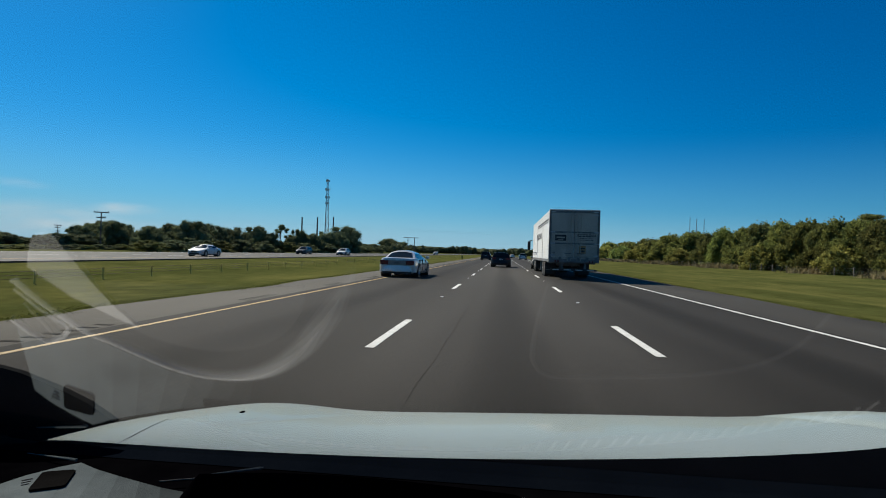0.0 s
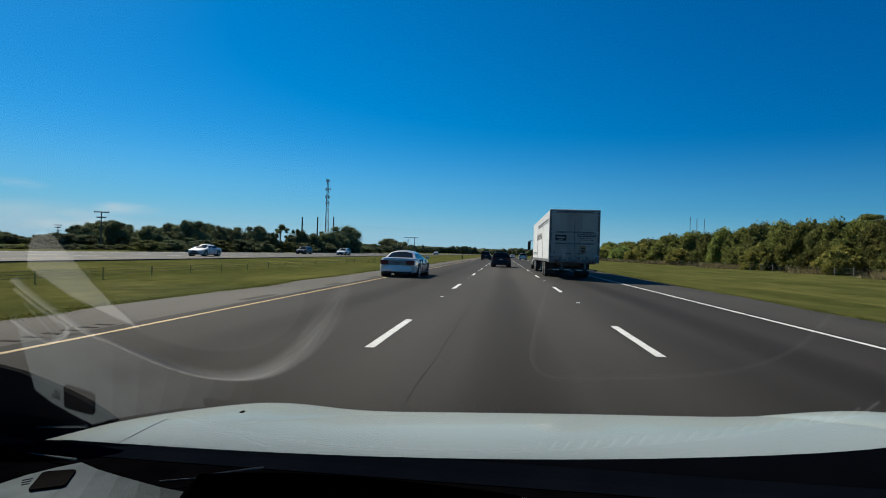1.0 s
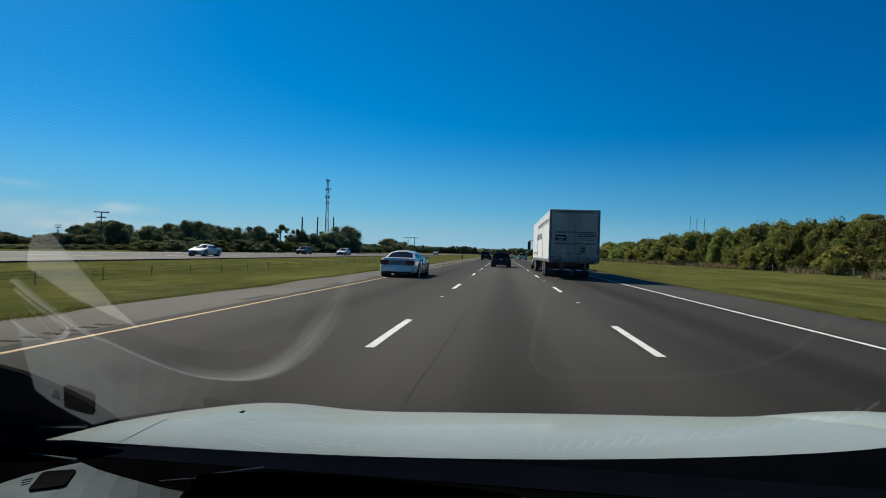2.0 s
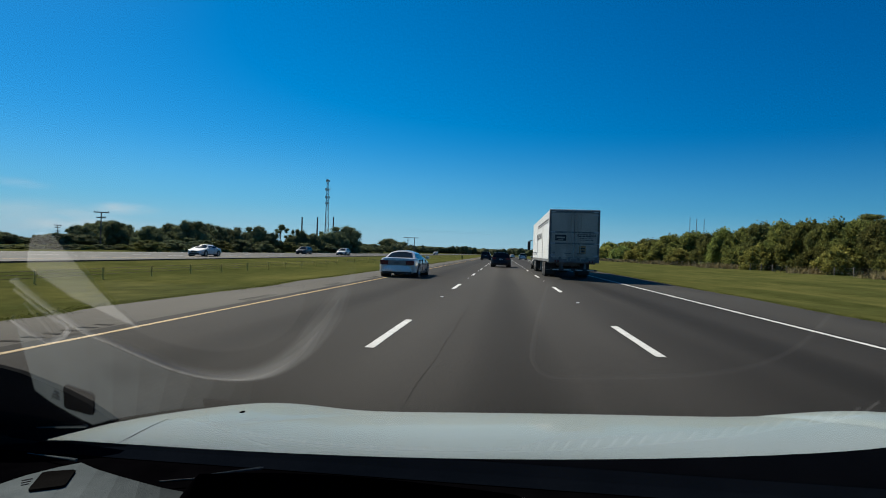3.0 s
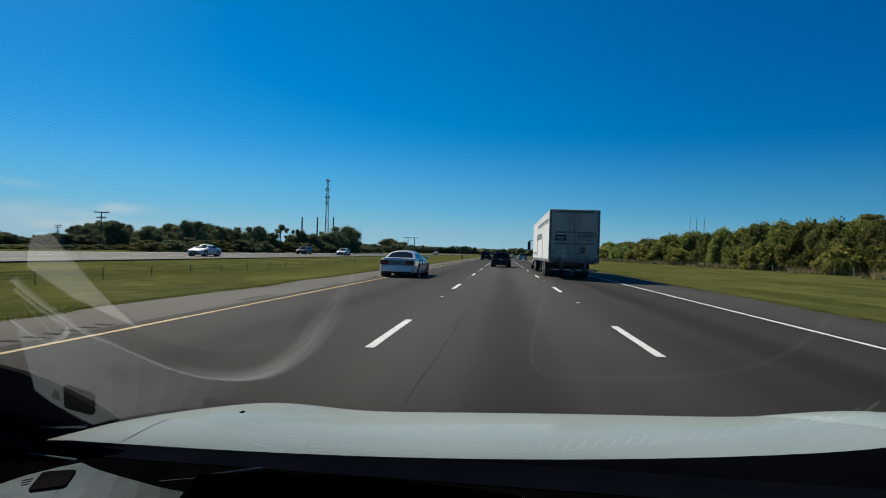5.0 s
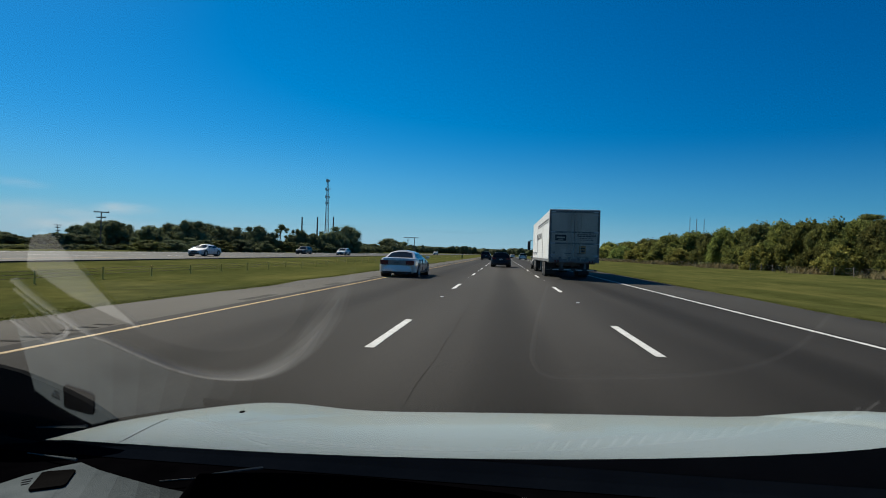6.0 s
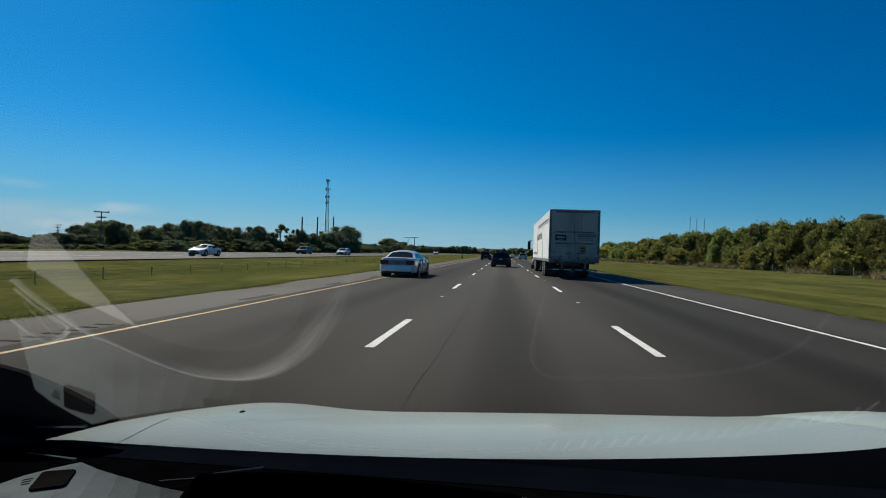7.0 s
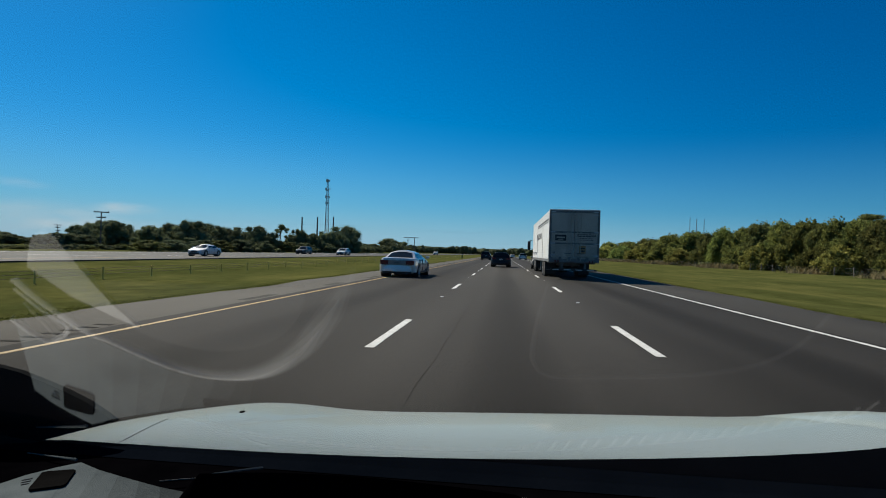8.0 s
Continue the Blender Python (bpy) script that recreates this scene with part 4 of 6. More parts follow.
def wheel(e, x, y, r, w, out):
    """Tyre with rounded shoulders and a dished rim of five spokes."""
    bm = bmesh.new()
    lathe(bm, [(-w / 2, r * 0.62), (-w / 2, r * 0.9), (-w * 0.36, r), (w * 0.36, r), (w / 2, r * 0.9), (w / 2, r * 0.62)], (x, y, r), 24)
    wh = part("wheel", bm, M_RUBBER, e, smooth=True)
    bm = bmesh.new()
    s = out * w / 2
    lathe(bm, [(s * 0.7, r * 0.2), (s * 1.02, r * 0.2), (s * 1.03, r * 0.1)], (x, y, r), 10)
    for k in range(5):
        a = k * 2 * math.pi / 5 + 0.3
        rod(bm, (x + s * 0.95, y + r * 0.1 * math.cos(a), r + r * 0.1 * math.sin(a)), (x + s * 0.95, y + r * 0.6 * math.cos(a), r + r * 0.6 * math.sin(a)), r * 0.1, r * 0.12, 6)
    lathe(bm, [(s * 0.8, r * 0.64), (s * 1.04, r * 0.64), (s * 1.04, r * 0.57)], (x, y, r), 24)
    part("rim", bm, M_ALLOY, wh)


def car(label, style, length, width, height, paint, m, category="car", name="car", roof_rack=False, plate_m=None, boot=None, bumper=None):
    st = STYLES[style]
    e = thing(name, label, category, m)
    L, hw, H, lo = length, width / 2, height, 0.19 * height / 1.4
    wr = 0.325 * height / 1.42 + 0.01
    ax = (0.2 * L, 0.815 * L)

    def yy(t):
        return (t - 0.5) * L

    # lower body: rings along the length
    bm = bmesh.new()
    ts = [0, 0.012, 0.04, 0.1, 0.16, 0.22, 0.3, 0.4, 0.5, 0.6, 0.7, 0.76, 0.84, 0.92, 0.965, 0.99, 1.0]
    rings = []
    for t in ts:
        top = curve_through(st["top"], t) * H
        pinch = 1 - 0.16 * max(0, (0.08 - t) / 0.08) ** 2 - 0.3 * max(0, (t - 0.88) / 0.12) ** 2
        w = hw * pinch
        tuck = 0.07 * max(0, (0.2 - t) / 0.2) if style == "sedan" else 0.0      # shoulders draw in towards the tail
        b = lo + (0.1 * H if t in (0, 1.0) else 0)
        if t in (0, 1.0):
            top -= 0.05 * H
        prof = [(0, b), (w * 0.8, b), (w * 0.95, b + 0.06), (w * 0.985, b + (top - b) * 0.3), (w, b + (top - b) * 0.55), (w * (0.975 - tuck * 0.6), b + (top - b) * 0.82),
                (w * (0.93 - tuck), top - 0.015), (w * (0.86 - tuck), top + 0.004), (w * 0.5, top + 0.022), (0, top + 0.03)]
        ring = [bm.verts.new((x, yy(t), z)) for x, z in prof] + [bm.verts.new((-x, yy(t), z)) for x, z in prof[-2:0:-1]]
        rings.append(ring)
    k = len(rings[0])
    for a, b in zip(rings, rings[1:]):
        for i in range(k):
            bm.faces.new((a[i], a[(i + 1) % k], b[(i + 1) % k], b[i]))
    bm.faces.new(rings[0])
    bm.faces.new(rings[-1][::-1])
    body = part("body", bm, paint, e, smooth=True)

    # cabin: arched rings from the rear window's foot to the windscreen's foot
    c0, c1, c2, c3 = st["cab"]
    belt = H * (0.68 if style == "sedan" else 0.61)

    def cabin(t, u, grow=0.0):
        """Point of the cabin's skin: t along the car, u from -1 (left foot) over the roof to 1."""
        if t < c1:
            f = (t - c0) / (c1 - c0)
        elif t > c2:
            f = (c3 - t) / (c3 - c2)
        else:
            f = 1.0
        f = max(0.0, min(1.0, f))
        f = f ** 0.8 if style != "sedan" else f ** 0.9
        mid = (t - (c1 + c2) / 2) / (c2 - c1)
        zt = belt - 0.02 + (H - 0.02 - 0.05 * H * mid * mid - belt + 0.02) * f
        wb, wt = hw * (0.87 if style == "sedan" else 0.925), hw * (0.60 if style == "sedan" else 0.64)
        s, v = (-1 if u < 0 else 1), abs(u)
        if v > 0.55:                     # side glass
            q = (1 - v) / 0.45
            z = belt - 0.03 + (zt - (0.115 if style == "sedan" else 0.075) * f - belt + 0.03) * q
            x = wb + (wt + 0.035 - wb) * q * f
        else:                            # roof with rounded rims
            q = v / 0.55
            z = zt - ((0.115 * f * q ** 2.3) if style == "sedan" else 0.075 * f * q ** 3.2)
            x = (wt + 0.035 * min(1, q * 1.0)) * q
            x = x + (wb - wt - 0.035) * q * (1 - f)
        return Vector((s * (x + grow * 0.7), yy(t), z + grow * (1 if v < 0.55 else 0.3)))
    bm = bmesh.new()
    tt = arange(c0, c1, 12) + arange(c1, c2, 9)[1:] + arange(c2, c3, 12)[1:]
    uu = arange(-1, 1, 41)
    grid(bm, tt, uu, lambda t, u: cabin(t, u))
    cab = part("cabin", bm, paint, e, smooth=True)

    def pane(nm, t0, t1, u0, u1, lift=0.014):
        bm = bmesh.new()
        n = (cabin((t0 + t1) / 2, (u0 + u1) / 2) - Vector((0, 0, belt - 0.4))).normalized() * lift
        if u0 * u1 > 0:
            n = Vector((math.copysign(lift, u0), 0, 0))
        else:
            n = Vector((0, math.copysign(lift, t0 - 0.4), lift))
        grid(bm, arange(t0, t1, 16), arange(u0, u1, 24), lambda t, u: cabin(t, u) + n)
        return part(nm, bm, M_DARKGLASS, cab, smooth=True)
    dr, df = c1 - c0, c3 - c2
    if style == "sedan":
        pane("rear_window", c0 + dr * 0.14, c0 + dr * 0.80, -0.455, 0.455)
    else:
        pane("rear_window", c0 + dr * 0.06, c0 + dr * 0.92, -0.53, 0.53)
    pane("windscreen", c2 + df * 0.1, c3 - df * 0.08, -0.47, 0.47)
    bp = (c1 + c2) / 2 + 0.005
    for s in (-1, 1):
        pane("side_window", c0 + dr * 0.75, bp - 0.008, s * 0.62, s * 0.93)
        pane("side_window", bp + 0.008, c2 + df * 0.42, s * 0.62, s * 0.93)
        if style == "suv":
            pane("side_window", c0 + dr * 0.6, c0 + dr * 0.6 + 0.005, s * 0.62, s * 0.93)
    # bumper, sills, lamps, plate, mirrors, handles, wheels
    bz = lo + 0.02
    bm = bmesh.new()
    prof = [(0.05, bz + 0.08), (-0.05, bz + 0.085), (-0.095, H * 0.21), (-0.115, H * 0.255), (-0.112, H * 0.29), (-0.095, H * 0.33), (-0.068, H * 0.37), (-0.035, H * 0.405), (0.0, H * 0.43), (0.06, H * 0.437)]
    grid(bm, arange(-1, 1, 21), prof, lambda u, p: (u * hw * 0.955, yy(0) + p[0] + 0.30 * abs(u) ** 5, p[1]))
    # bumper can take a lighter tone with its light painted in
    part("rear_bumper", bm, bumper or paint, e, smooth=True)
    part("rear_valance", box(bmesh.new(), -hw * 0.76, hw * 0.76, yy(0) - 0.02, yy(0.03), bz - 0.02, bz + 0.13, 0.02), M_BLACK, e)
    part("front_bumper", box(bmesh.new(), -hw * 0.62, hw * 0.62, yy(0.985), yy(1) + 0.03, bz, H * 0.3, 0.03), M_BLACK, e)
    part("grille", box(bmesh.new(), -hw * 0.4, hw * 0.4, yy(0.985), yy(1) + 0.012, H * 0.33, H * 0.42, 0.01), M_BLACK, e)
    zt = H * (0.455 if style == "sedan" else 0.5)
    for s in (-1, 1):
        x0, x1 = sorted((s * hw * (0.46 if style == "sedan" else 0.50), s * hw * 0.885))
        part("tail_light", box(bmesh.new(), x0, x1, yy(0) - 0.012, yy(0.045), zt, zt + H * (0.155 if style == "sedan" else 0.12), 0.02), M_TAIL, e, "dark red lamp")
        x0, x1 = sorted((s * hw * 0.42, s * hw * 0.74))
        part("headlight", box(bmesh.new(), x0, x1, yy(0.955), yy(0.997), H * 0.37, H * 0.46, 0.015), M_LAMP, e, "clear lamp")
        mir = box(bmesh.new(), *sorted((s * (hw * 0.97), s * (hw + 0.17))), yy(c2 + df * 0.42), yy(c2 + df * 0.42) + 0.1, belt - 0.01, belt + 0.12, 0.03)
        part("wing_mirror", mir, paint, e, smooth=True)
        part("sill", box(bmesh.new(), *sorted((s * hw * 0.8, s * hw * 0.985)), yy(0.27), yy(0.74), lo - 0.01, lo + 0.09, 0.015), M_BLACK, e)
        for t in (bp - 0.12, bp + 0.12):
            part("door_handle", box(bmesh.new(), *sorted((s * hw * 0.97, s * (hw + 0.012))), yy(t), yy(t) + 0.16, H * 0.53, H * 0.55, 0.006), paint, e)
        bm = bmesh.new()
        for t in (c1 - 0.02, bp, c2 + df * 0.6):
            box(bm, *sorted((s * hw * 0.9, s * (hw + 0.002))), yy(t), yy(t) + 0.008, lo + 0.12, belt - 0.06)
        part("door_gap", bm, M_BLACK, body)
        for y in ax:
            bm = bmesh.new()
            lathe(bm, [(s * hw * 0.55, wr * 1.16), (s * (hw + 0.004), wr * 1.16)], (0, y - L / 2, wr + 0.02), 26)
            part("wheel_arch", bm, M_BLACK, e)
            wheel(e, s * (hw - 0.1), y - L / 2, wr, 0.21, s)
    pl = part("number_plate", box(bmesh.new(), -0.16, 0.16, yy(0) - 0.045 - (0.0 if style != "sedan" else -0.03), yy(0), H * 0.485, H * 0.555, 0.004), plate_m or M_PLATE, e)
    bm = bmesh.new()
    for i in range(6):
        box(bm, -0.12 + i * 0.042, -0.12 + i * 0.042 + 0.022, yy(0) - 0.05, yy(0) - 0.01, H * 0.5, H * 0.54)
    part("plate_bars", bm, M_BAR, pl)
    part("boot_gap", box(bmesh.new(), -hw * 0.8, hw * 0.8, yy(0) - 0.006, yy(0.01), H * 0.435, H * 0.445), M_BLACK, body)
    if style == "sedan":
        part("boot_lid", box(bmesh.new(), -hw * 0.86, hw * 0.86, yy(0) - 0.006, yy(0.02), H * 0.45, H * 0.615, 0.01), boot or paint, e, "boot lid panel, shade painted into its silver" if boot else "")
        part("badge", box(bmesh.new(), -0.03, 0.03, yy(0) - 0.014, yy(0.01), H * 0.585, H * 0.612, 0.006), M_ALLOY, e)
    bm = bmesh.new()
    rod(bm, (hw * 0.55, yy(0) - 0.05, lo + 0.02), (hw * 0.55, yy(0.04), lo + 0.02), 0.03)
    part("exhaust_pipe", bm, M_DIRTYSTEEL, e)
    if roof_rack:
        for s in (-1, 1):
            bm = bmesh.new()
            rod(bm, (s * hw * 0.62, yy(c1 + 0.03), H + 0.03), (s * hw * 0.62, yy(c2), H + 0.03), 0.02)
            for t in (c1 + 0.04, (c1 + c2) / 2, c2 - 0.01):
                rod(bm, (s * hw * 0.62, yy(t), H - 0.1), (s * hw * 0.62, yy(t), H + 0.03), 0.018)
            part("roof_rail", bm, M_BLACK, e)
    return e


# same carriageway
# boot lid and bumper wear shaded and lit tones of the silver paint
car("silver sedan with shade painted on its boot lid, tinted windows", "sedan", 4.75, 1.80, 1.30, M_SILVER, pose(-4.85, 26.0 + 2.35, 0, 0, 0, -0.8), boot=M_SILVER_SHADED, plate_m=M_SILVER_SHADED, bumper=M_SILVER_LIT)
car("dark blue hatchback with tinted windows in the centre lane", "hatch", 4.4, 1.86, 1.44, M_DARKBLUE, pose(-0.14, 53.0 + 2.2, 0))
car("dark maroon sport utility vehicle in the passing lane", "suv", 4.7, 1.98, 1.66, M_MAROON, pose(-3.35, 113 + 2.3, 0), "suv", "suv")
car("distant white sedan ahead on the highway", "sedan", 4.7, 1.85, 1.4, M_WHITE, pose(4.0, 232, 0, 0, 0, 0))
car("distant white sport utility vehicle ahead of the truck", "suv", 4.7, 1.95, 1.65, M_WHITE, pose(5.2, 148, 0, 0, 0, 0), "suv", "suv")
car("distant dark grey sedan ahead on the highway", "sedan", 4.7, 1.85, 1.4, M_GREYP, pose(1.4, 250, 0))
# opposite carriageway
car("white coupe with dark windows on the opposite carriageway", "sedan", 4.15, 1.74, 1.26, M_WHITE, pose(-31.0, 56.2, FAR_Z, 0, 0, 180))
car("white hatchback farther up the opposite carriageway", "hatch", 4.3, 1.82, 1.4, M_WHITE, pose(-31.0, 108, FAR_Z, 0, 0, 180))
car("dark grey sport utility vehicle on the opposite carriageway", "suv", 4.7, 1.9, 1.5, M_GREYP, pose(-38.6, 107, FAR_Z, 0, 0, 180), "suv", "suv")
car("distant white sport utility vehicle on the opposite carriageway", "suv", 4.8, 1.9, 1.6, M_WHITE, pose(-31, 262, FAR_Z, 0, 0, 180), "suv", "suv")


# ---------------------------------------------------------------- the lorry
def dual_wheel(e, x, y, r, s):
    for dx in (0.0, -0.32):
        bm = bmesh.new()
        xx = x + s * dx
        lathe(bm, [(-0.13, r * 0.55), (-0.13, r * 0.92), (-0.1, r), (0.1, r), (0.13, r * 0.92), (0.13, r * 0.55)], (xx, y, r), 26)
        w = part("wheel", bm, M_RUBBER, e, smooth=True)
        if dx == 0.0:
            bm = bmesh.new()
            lathe(bm, [(s * 0.03, r * 0.57), (s * 0.12, r * 0.57), (s * 0.12, r * 0.5), (s * 0.05, r * 0.42), (s * 0.05, r * 0.2), (s * 0.14, r * 0.17), (s * 0.15, r * 0.08)], (xx, y, r), 20)
            part("rim", bm, M_ALLOY, w, smooth=True)


def trailer():
    """Box semi-trailer: rear sill at y = 0, nose at y = 16.2, centred on x."""
    e = thing("semi_trailer", "long white box trailer with grimy grey rear doors", "semi-trailer", pose(3.75, 30.5, 0))
    hw, z0, z1, L = 1.285, 0.93, 3.66, 16.2
    for s in (-1, 1):
        bm = bmesh.new()
        x = s * hw
        # corrugated side skin: shallow horizontal ribs
        zs = [z0 + 0.12]
        n = 15
        for i in range(n):
            a = z0 + 0.14 + (z1 - z0 - 0.3) * i / n
            b = z0 + 0.14 + (z1 - z0 - 0.3) * (i + 1) / n
            zs += [a + 0.012, a + 0.03, b - 0.03, b - 0.012]
        zs.append(z1 - 0.1)
        grid(bm, [0.06, 0.08, 5.0, 10.0, L], zs, lambda y, z: (x + s * (0.0 if (zs.index(z) % 4) in (0, 1) else 0.007), y, z))
        part("side_wall", bm, M_ALU, e, "white ribbed side wall")
        part("top_rail", box(bmesh.new(), *sorted((x - s * 0.05, x + s * 0.022)), 0.0, L, z1 - 0.11, z1, 0.012), M_ALU, e)
        part("bottom_rail", box(bmesh.new(), *sorted((x - s * 0.05, x + s * 0.025)), 0.0, L, z0 - 0.03, z0 + 0.13, 0.012), M_DIRTYSTEEL, e)
        # vertical seams
        for y in (0.35, 5.1, 10.2):
            part("seam", box(bmesh.new(), *sorted((x, x + s * 0.024)), y, y + 0.06, z0 + 0.12, z1 - 0.1), M_ALU, e)
        # graphics: bars for lettering and stripes
        for (y0, y1, a, b) in ((1.0, 9.9, 3.19, 3.27), (1.0, 9.9, 3.07, 3.12)):
            part("stripe", box(bmesh.new(), *sorted((x, x + s * 0.02)), y0, y1, a, b), M_BAR, e, "dark stripe")
        for (y0, y1, a, b) in ((10.6, 15.6, 1.30, 1.36), (10.6, 15.6, 1.42, 1.46)):
            part("stripe", box(bmesh.new(), *sorted((x, x + s * 0.02)), y0, y1, a, b), M_BAR, e, "dark stripe")
        for i in range(7):
            y = 6.2 + 0.72 * i
            bm = bmesh.new()
            box(bm, *sorted((x, x + s * 0.021)), y, y + 0.16, 2.28, 2.68)
            box(bm, *sorted((x, x + s * 0.021)), y + 0.16, y + 0.42, 2.28 + 0.13 * (i % 3), 2.40 + 0.13 * (i % 3))
            part("letter_bar", bm, M_BAR, e, "dark bar of unreadable lettering")
        part("skirt_lamp", box(bmesh.new(), *sorted((x, x + s * 0.04)), 7.9, 8.02, z0 + 0.02, z0 + 0.08, 0.01), M_ORANGE, e)
    part("roof", grid_roof(hw, L, z1), M_ALU, e)
    part("front_wall", box(bmesh.new(), -hw, hw, L - 0.04, L + 0.02, z0, z1, 0.015), M_ALU, e)
    part("floor_pan", box(bmesh.new(), -hw + 0.05, hw - 0.05, 0.1, L - 0.05, z0 - 0.02, z0 + 0.08, 0.01), M_DIRTYSTEEL, e)
    # rear frame
    for s in (-1, 1):
        part("rear_post", box(bmesh.new(), *sorted((s * (hw - 0.045), s * (hw + 0.03))), -0.03, 0.06, z0 - 0.03, z1, 0.01), M_DIRTYSTEEL, e, "dark rear corner post")
    part("rear_header", box(bmesh.new(), -hw + 0.045, hw - 0.045, -0.03, 0.06, z1 - 0.13, z1 - 0.005, 0.01), M_DIRTYSTEEL, e)
    part("roof_lip", box(bmesh.new(), -hw - 0.03, hw + 0.03, -0.035, 0.3, z1 - 0.01, z1 + 0.06, 0.045), M_WHITE, e, "bright roof edge")
    part("rear_sill", box(bmesh.new(), -hw + 0.045, hw - 0.045, -0.05, 0.08, z0 - 0.03, z0 + 0.25, 0.012), M_DIRTYSTEEL, e, "dark scuffed rear sill")
    for i in range(5):
        part("sill_plate", box(bmesh.new(), -1.12 + i * 0.47, -0.80 + i * 0.47, -0.056, -0.04, z0 + 0.16, z0 + 0.245, 0.004), M_DOORLOW, e, "scraped pale bumper plate")
    for i in range(3):
        part("marker_lamp", box(bmesh.new(), -0.22 + i * 0.2, -0.16 + i * 0.2, -0.045, -0.02, z1 - 0.085, z1 - 0.05, 0.006), M_TAIL, e)
    for s in (-1, 1):
        part("marker_tape", box(bmesh.new(), *sorted((s * 0.98, s * 1.22)), -0.036, -0.02, z1 - 0.1, z1 - 0.065), M_SIGN_W, e, "pale reflective tape")
        part("hinge_side", box(bmesh.new(), *sorted((s * 1.2, s * 1.235)), -0.042, -0.03, z0 + 0.1, z1 - 0.13), M_DIRTYSTEEL, e)
    for s in (-1, 1):
        x0, x1 = sorted((s * 0.012, s * (hw - 0.05)))
        d = part("door", box(bmesh.new(), x0, x1, -0.012, 0.03, z0 + 0.26, z1 - 0.135, 0.01), M_DOOR, e, "dusty grey-white rear door")
        part("lower_panel", box(bmesh.new(), x0 + 0.02, x1 - 0.02, -0.018, 0.0, z0 + 0.28, z0 + 0.91, 0.004), M_DOORLOW, d, "road-grimed lower door panel")
        for z in (z0 + 0.93, z0 + 1.53):
            part("cross_strip", box(bmesh.new(), x0, x1, -0.024, -0.008, z, z + 0.085, 0.004), M_DIRTYSTEEL, d)
        for k in (0.16, 0.34):
            bm = bmesh.new()
            rod(bm, (s * k, -0.05, z0 + 0.05), (s * k, -0.05, z1 - 0.1), 0.017, seg=8)
            part("lock_rod", bm, M_DOORLOW, d, "thin grimy lock rod")
        bm = bmesh.new()
        box(bm, *sorted((s * 0.14, s * 0.5)), -0.07, -0.045, z0 + 0.42, z0 + 0.47, 0.006)
        part("lock_handle", bm, M_DIRTYSTEEL, d)
        for z in (z0 + 0.32, z0 + 0.945, z0 + 1.545, z1 - 0.27):
            part("hinge", box(bmesh.new(), *sorted((s * 1.0, s * 1.27)), -0.05, -0.012, z, z + 0.06, 0.006), M_STEEL, d, "pale steel hinge strap")
            for k in (0.16, 0.34):
                part("rod_guide", box(bmesh.new(), *sorted((s * (k - 0.045), s * (k + 0.045))), -0.058, -0.012, z - 0.03, z + 0.03, 0.006), M_DOORLOW, d)
    # placards and lettering blocks
    pl = part("black_placard", box(bmesh.new(), -1.0, -0.42, -0.03, -0.012, 2.05, 2.36, 0.004), M_BLACK, e, "black placard with unreadable pale lettering")
    part("letter_bar", box(bmesh.new(), -0.93, -0.49, -0.034, -0.028, 2.18, 2.26), M_DOORLOW, pl)
    part("letter_bar", box(bmesh.new(), -0.84, -0.58, -0.034, -0.028, 2.10, 2.13), M_DOORLOW, pl)
    for i, (a, b, z) in enumerate(((0.12, 1.1, 2.36), (0.12, 1.1, 2.27), (0.28, 0.96, 2.17), (0.22, 1.0, 2.09))):
        bm = bmesh.new()
        k = a
        while k < b:
            w = 0.05 + 0.05 * ((i * 7 + int(k * 31)) % 3)
            box(bm, k, min(b, k + w), -0.022, -0.01, z, z + (0.055 if i < 2 else 0.03))
            k += w + 0.025
        part("letter_bar", bm, M_BAR, e, "row of faded unreadable lettering")
    pc = part("placard", box(bmesh.new(), 0.27, 0.61, -0.026, -0.012, 1.39, 1.79, 0.004), M_ORANGE, e, "faded orange-brown placard in a metal frame")
    part("letter_bar", box(bmesh.new(), 0.32, 0.56, -0.03, -0.024, 1.46, 1.56), M_BAR, pc)
    part("letter_bar", box(bmesh.new(), 0.32, 0.56, -0.03, -0.024, 1.62, 1.70), M_BAR, pc)
    for z in (1.28, 1.4):
        part("letter_bar", box(bmesh.new(), -1.12, -0.98, -0.026, -0.012, z, z + 0.05), M_BAR, e)
    # tail lamps, underride guard, mud flaps
    for s in (-1, 1):
        for k in (0.82, 0.96):
            bm = bmesh.new()
            rod(bm, (s * k, -0.07, z0 + 0.03), (s * k, 0.0, z0 + 0.03), 0.05, seg=14)
            part("tail_light", bm, M_TAIL, e, "round dark red lamp")
        part("guard_upright", box(bmesh.new(), *sorted((s * 0.55, s * 0.65)), 0.0, 0.1, 0.5, z0, 0.012), M_DIRTYSTEEL, e)
        part("mud_flap", box(bmesh.new(), *sorted((s * 0.62, s * 1.26)), 3.02, 3.04, 0.17, z0 - 0.03, 0.006), M_RUBBER, e, "black rubber mud flap")
        part("mud_flap_trim", box(bmesh.new(), *sorted((s * 0.68, s * 1.2)), 3.0, 3.02, 0.40, 0.44, 0.004), M_DIRTYSTEEL, e)
    part("underride_guard", box(bmesh.new(), -1.2, 1.2, -0.02, 0.09, 0.46, 0.56, 0.015), M_BLACK, e, "black steel underride bar")
    for i in range(4):
        part("guard_tape", box(bmesh.new(), -1.1 + i * 0.6, -0.75 + i * 0.6, -0.026, -0.018, 0.49, 0.53), M_SIGN_W, e, "white reflective tape")
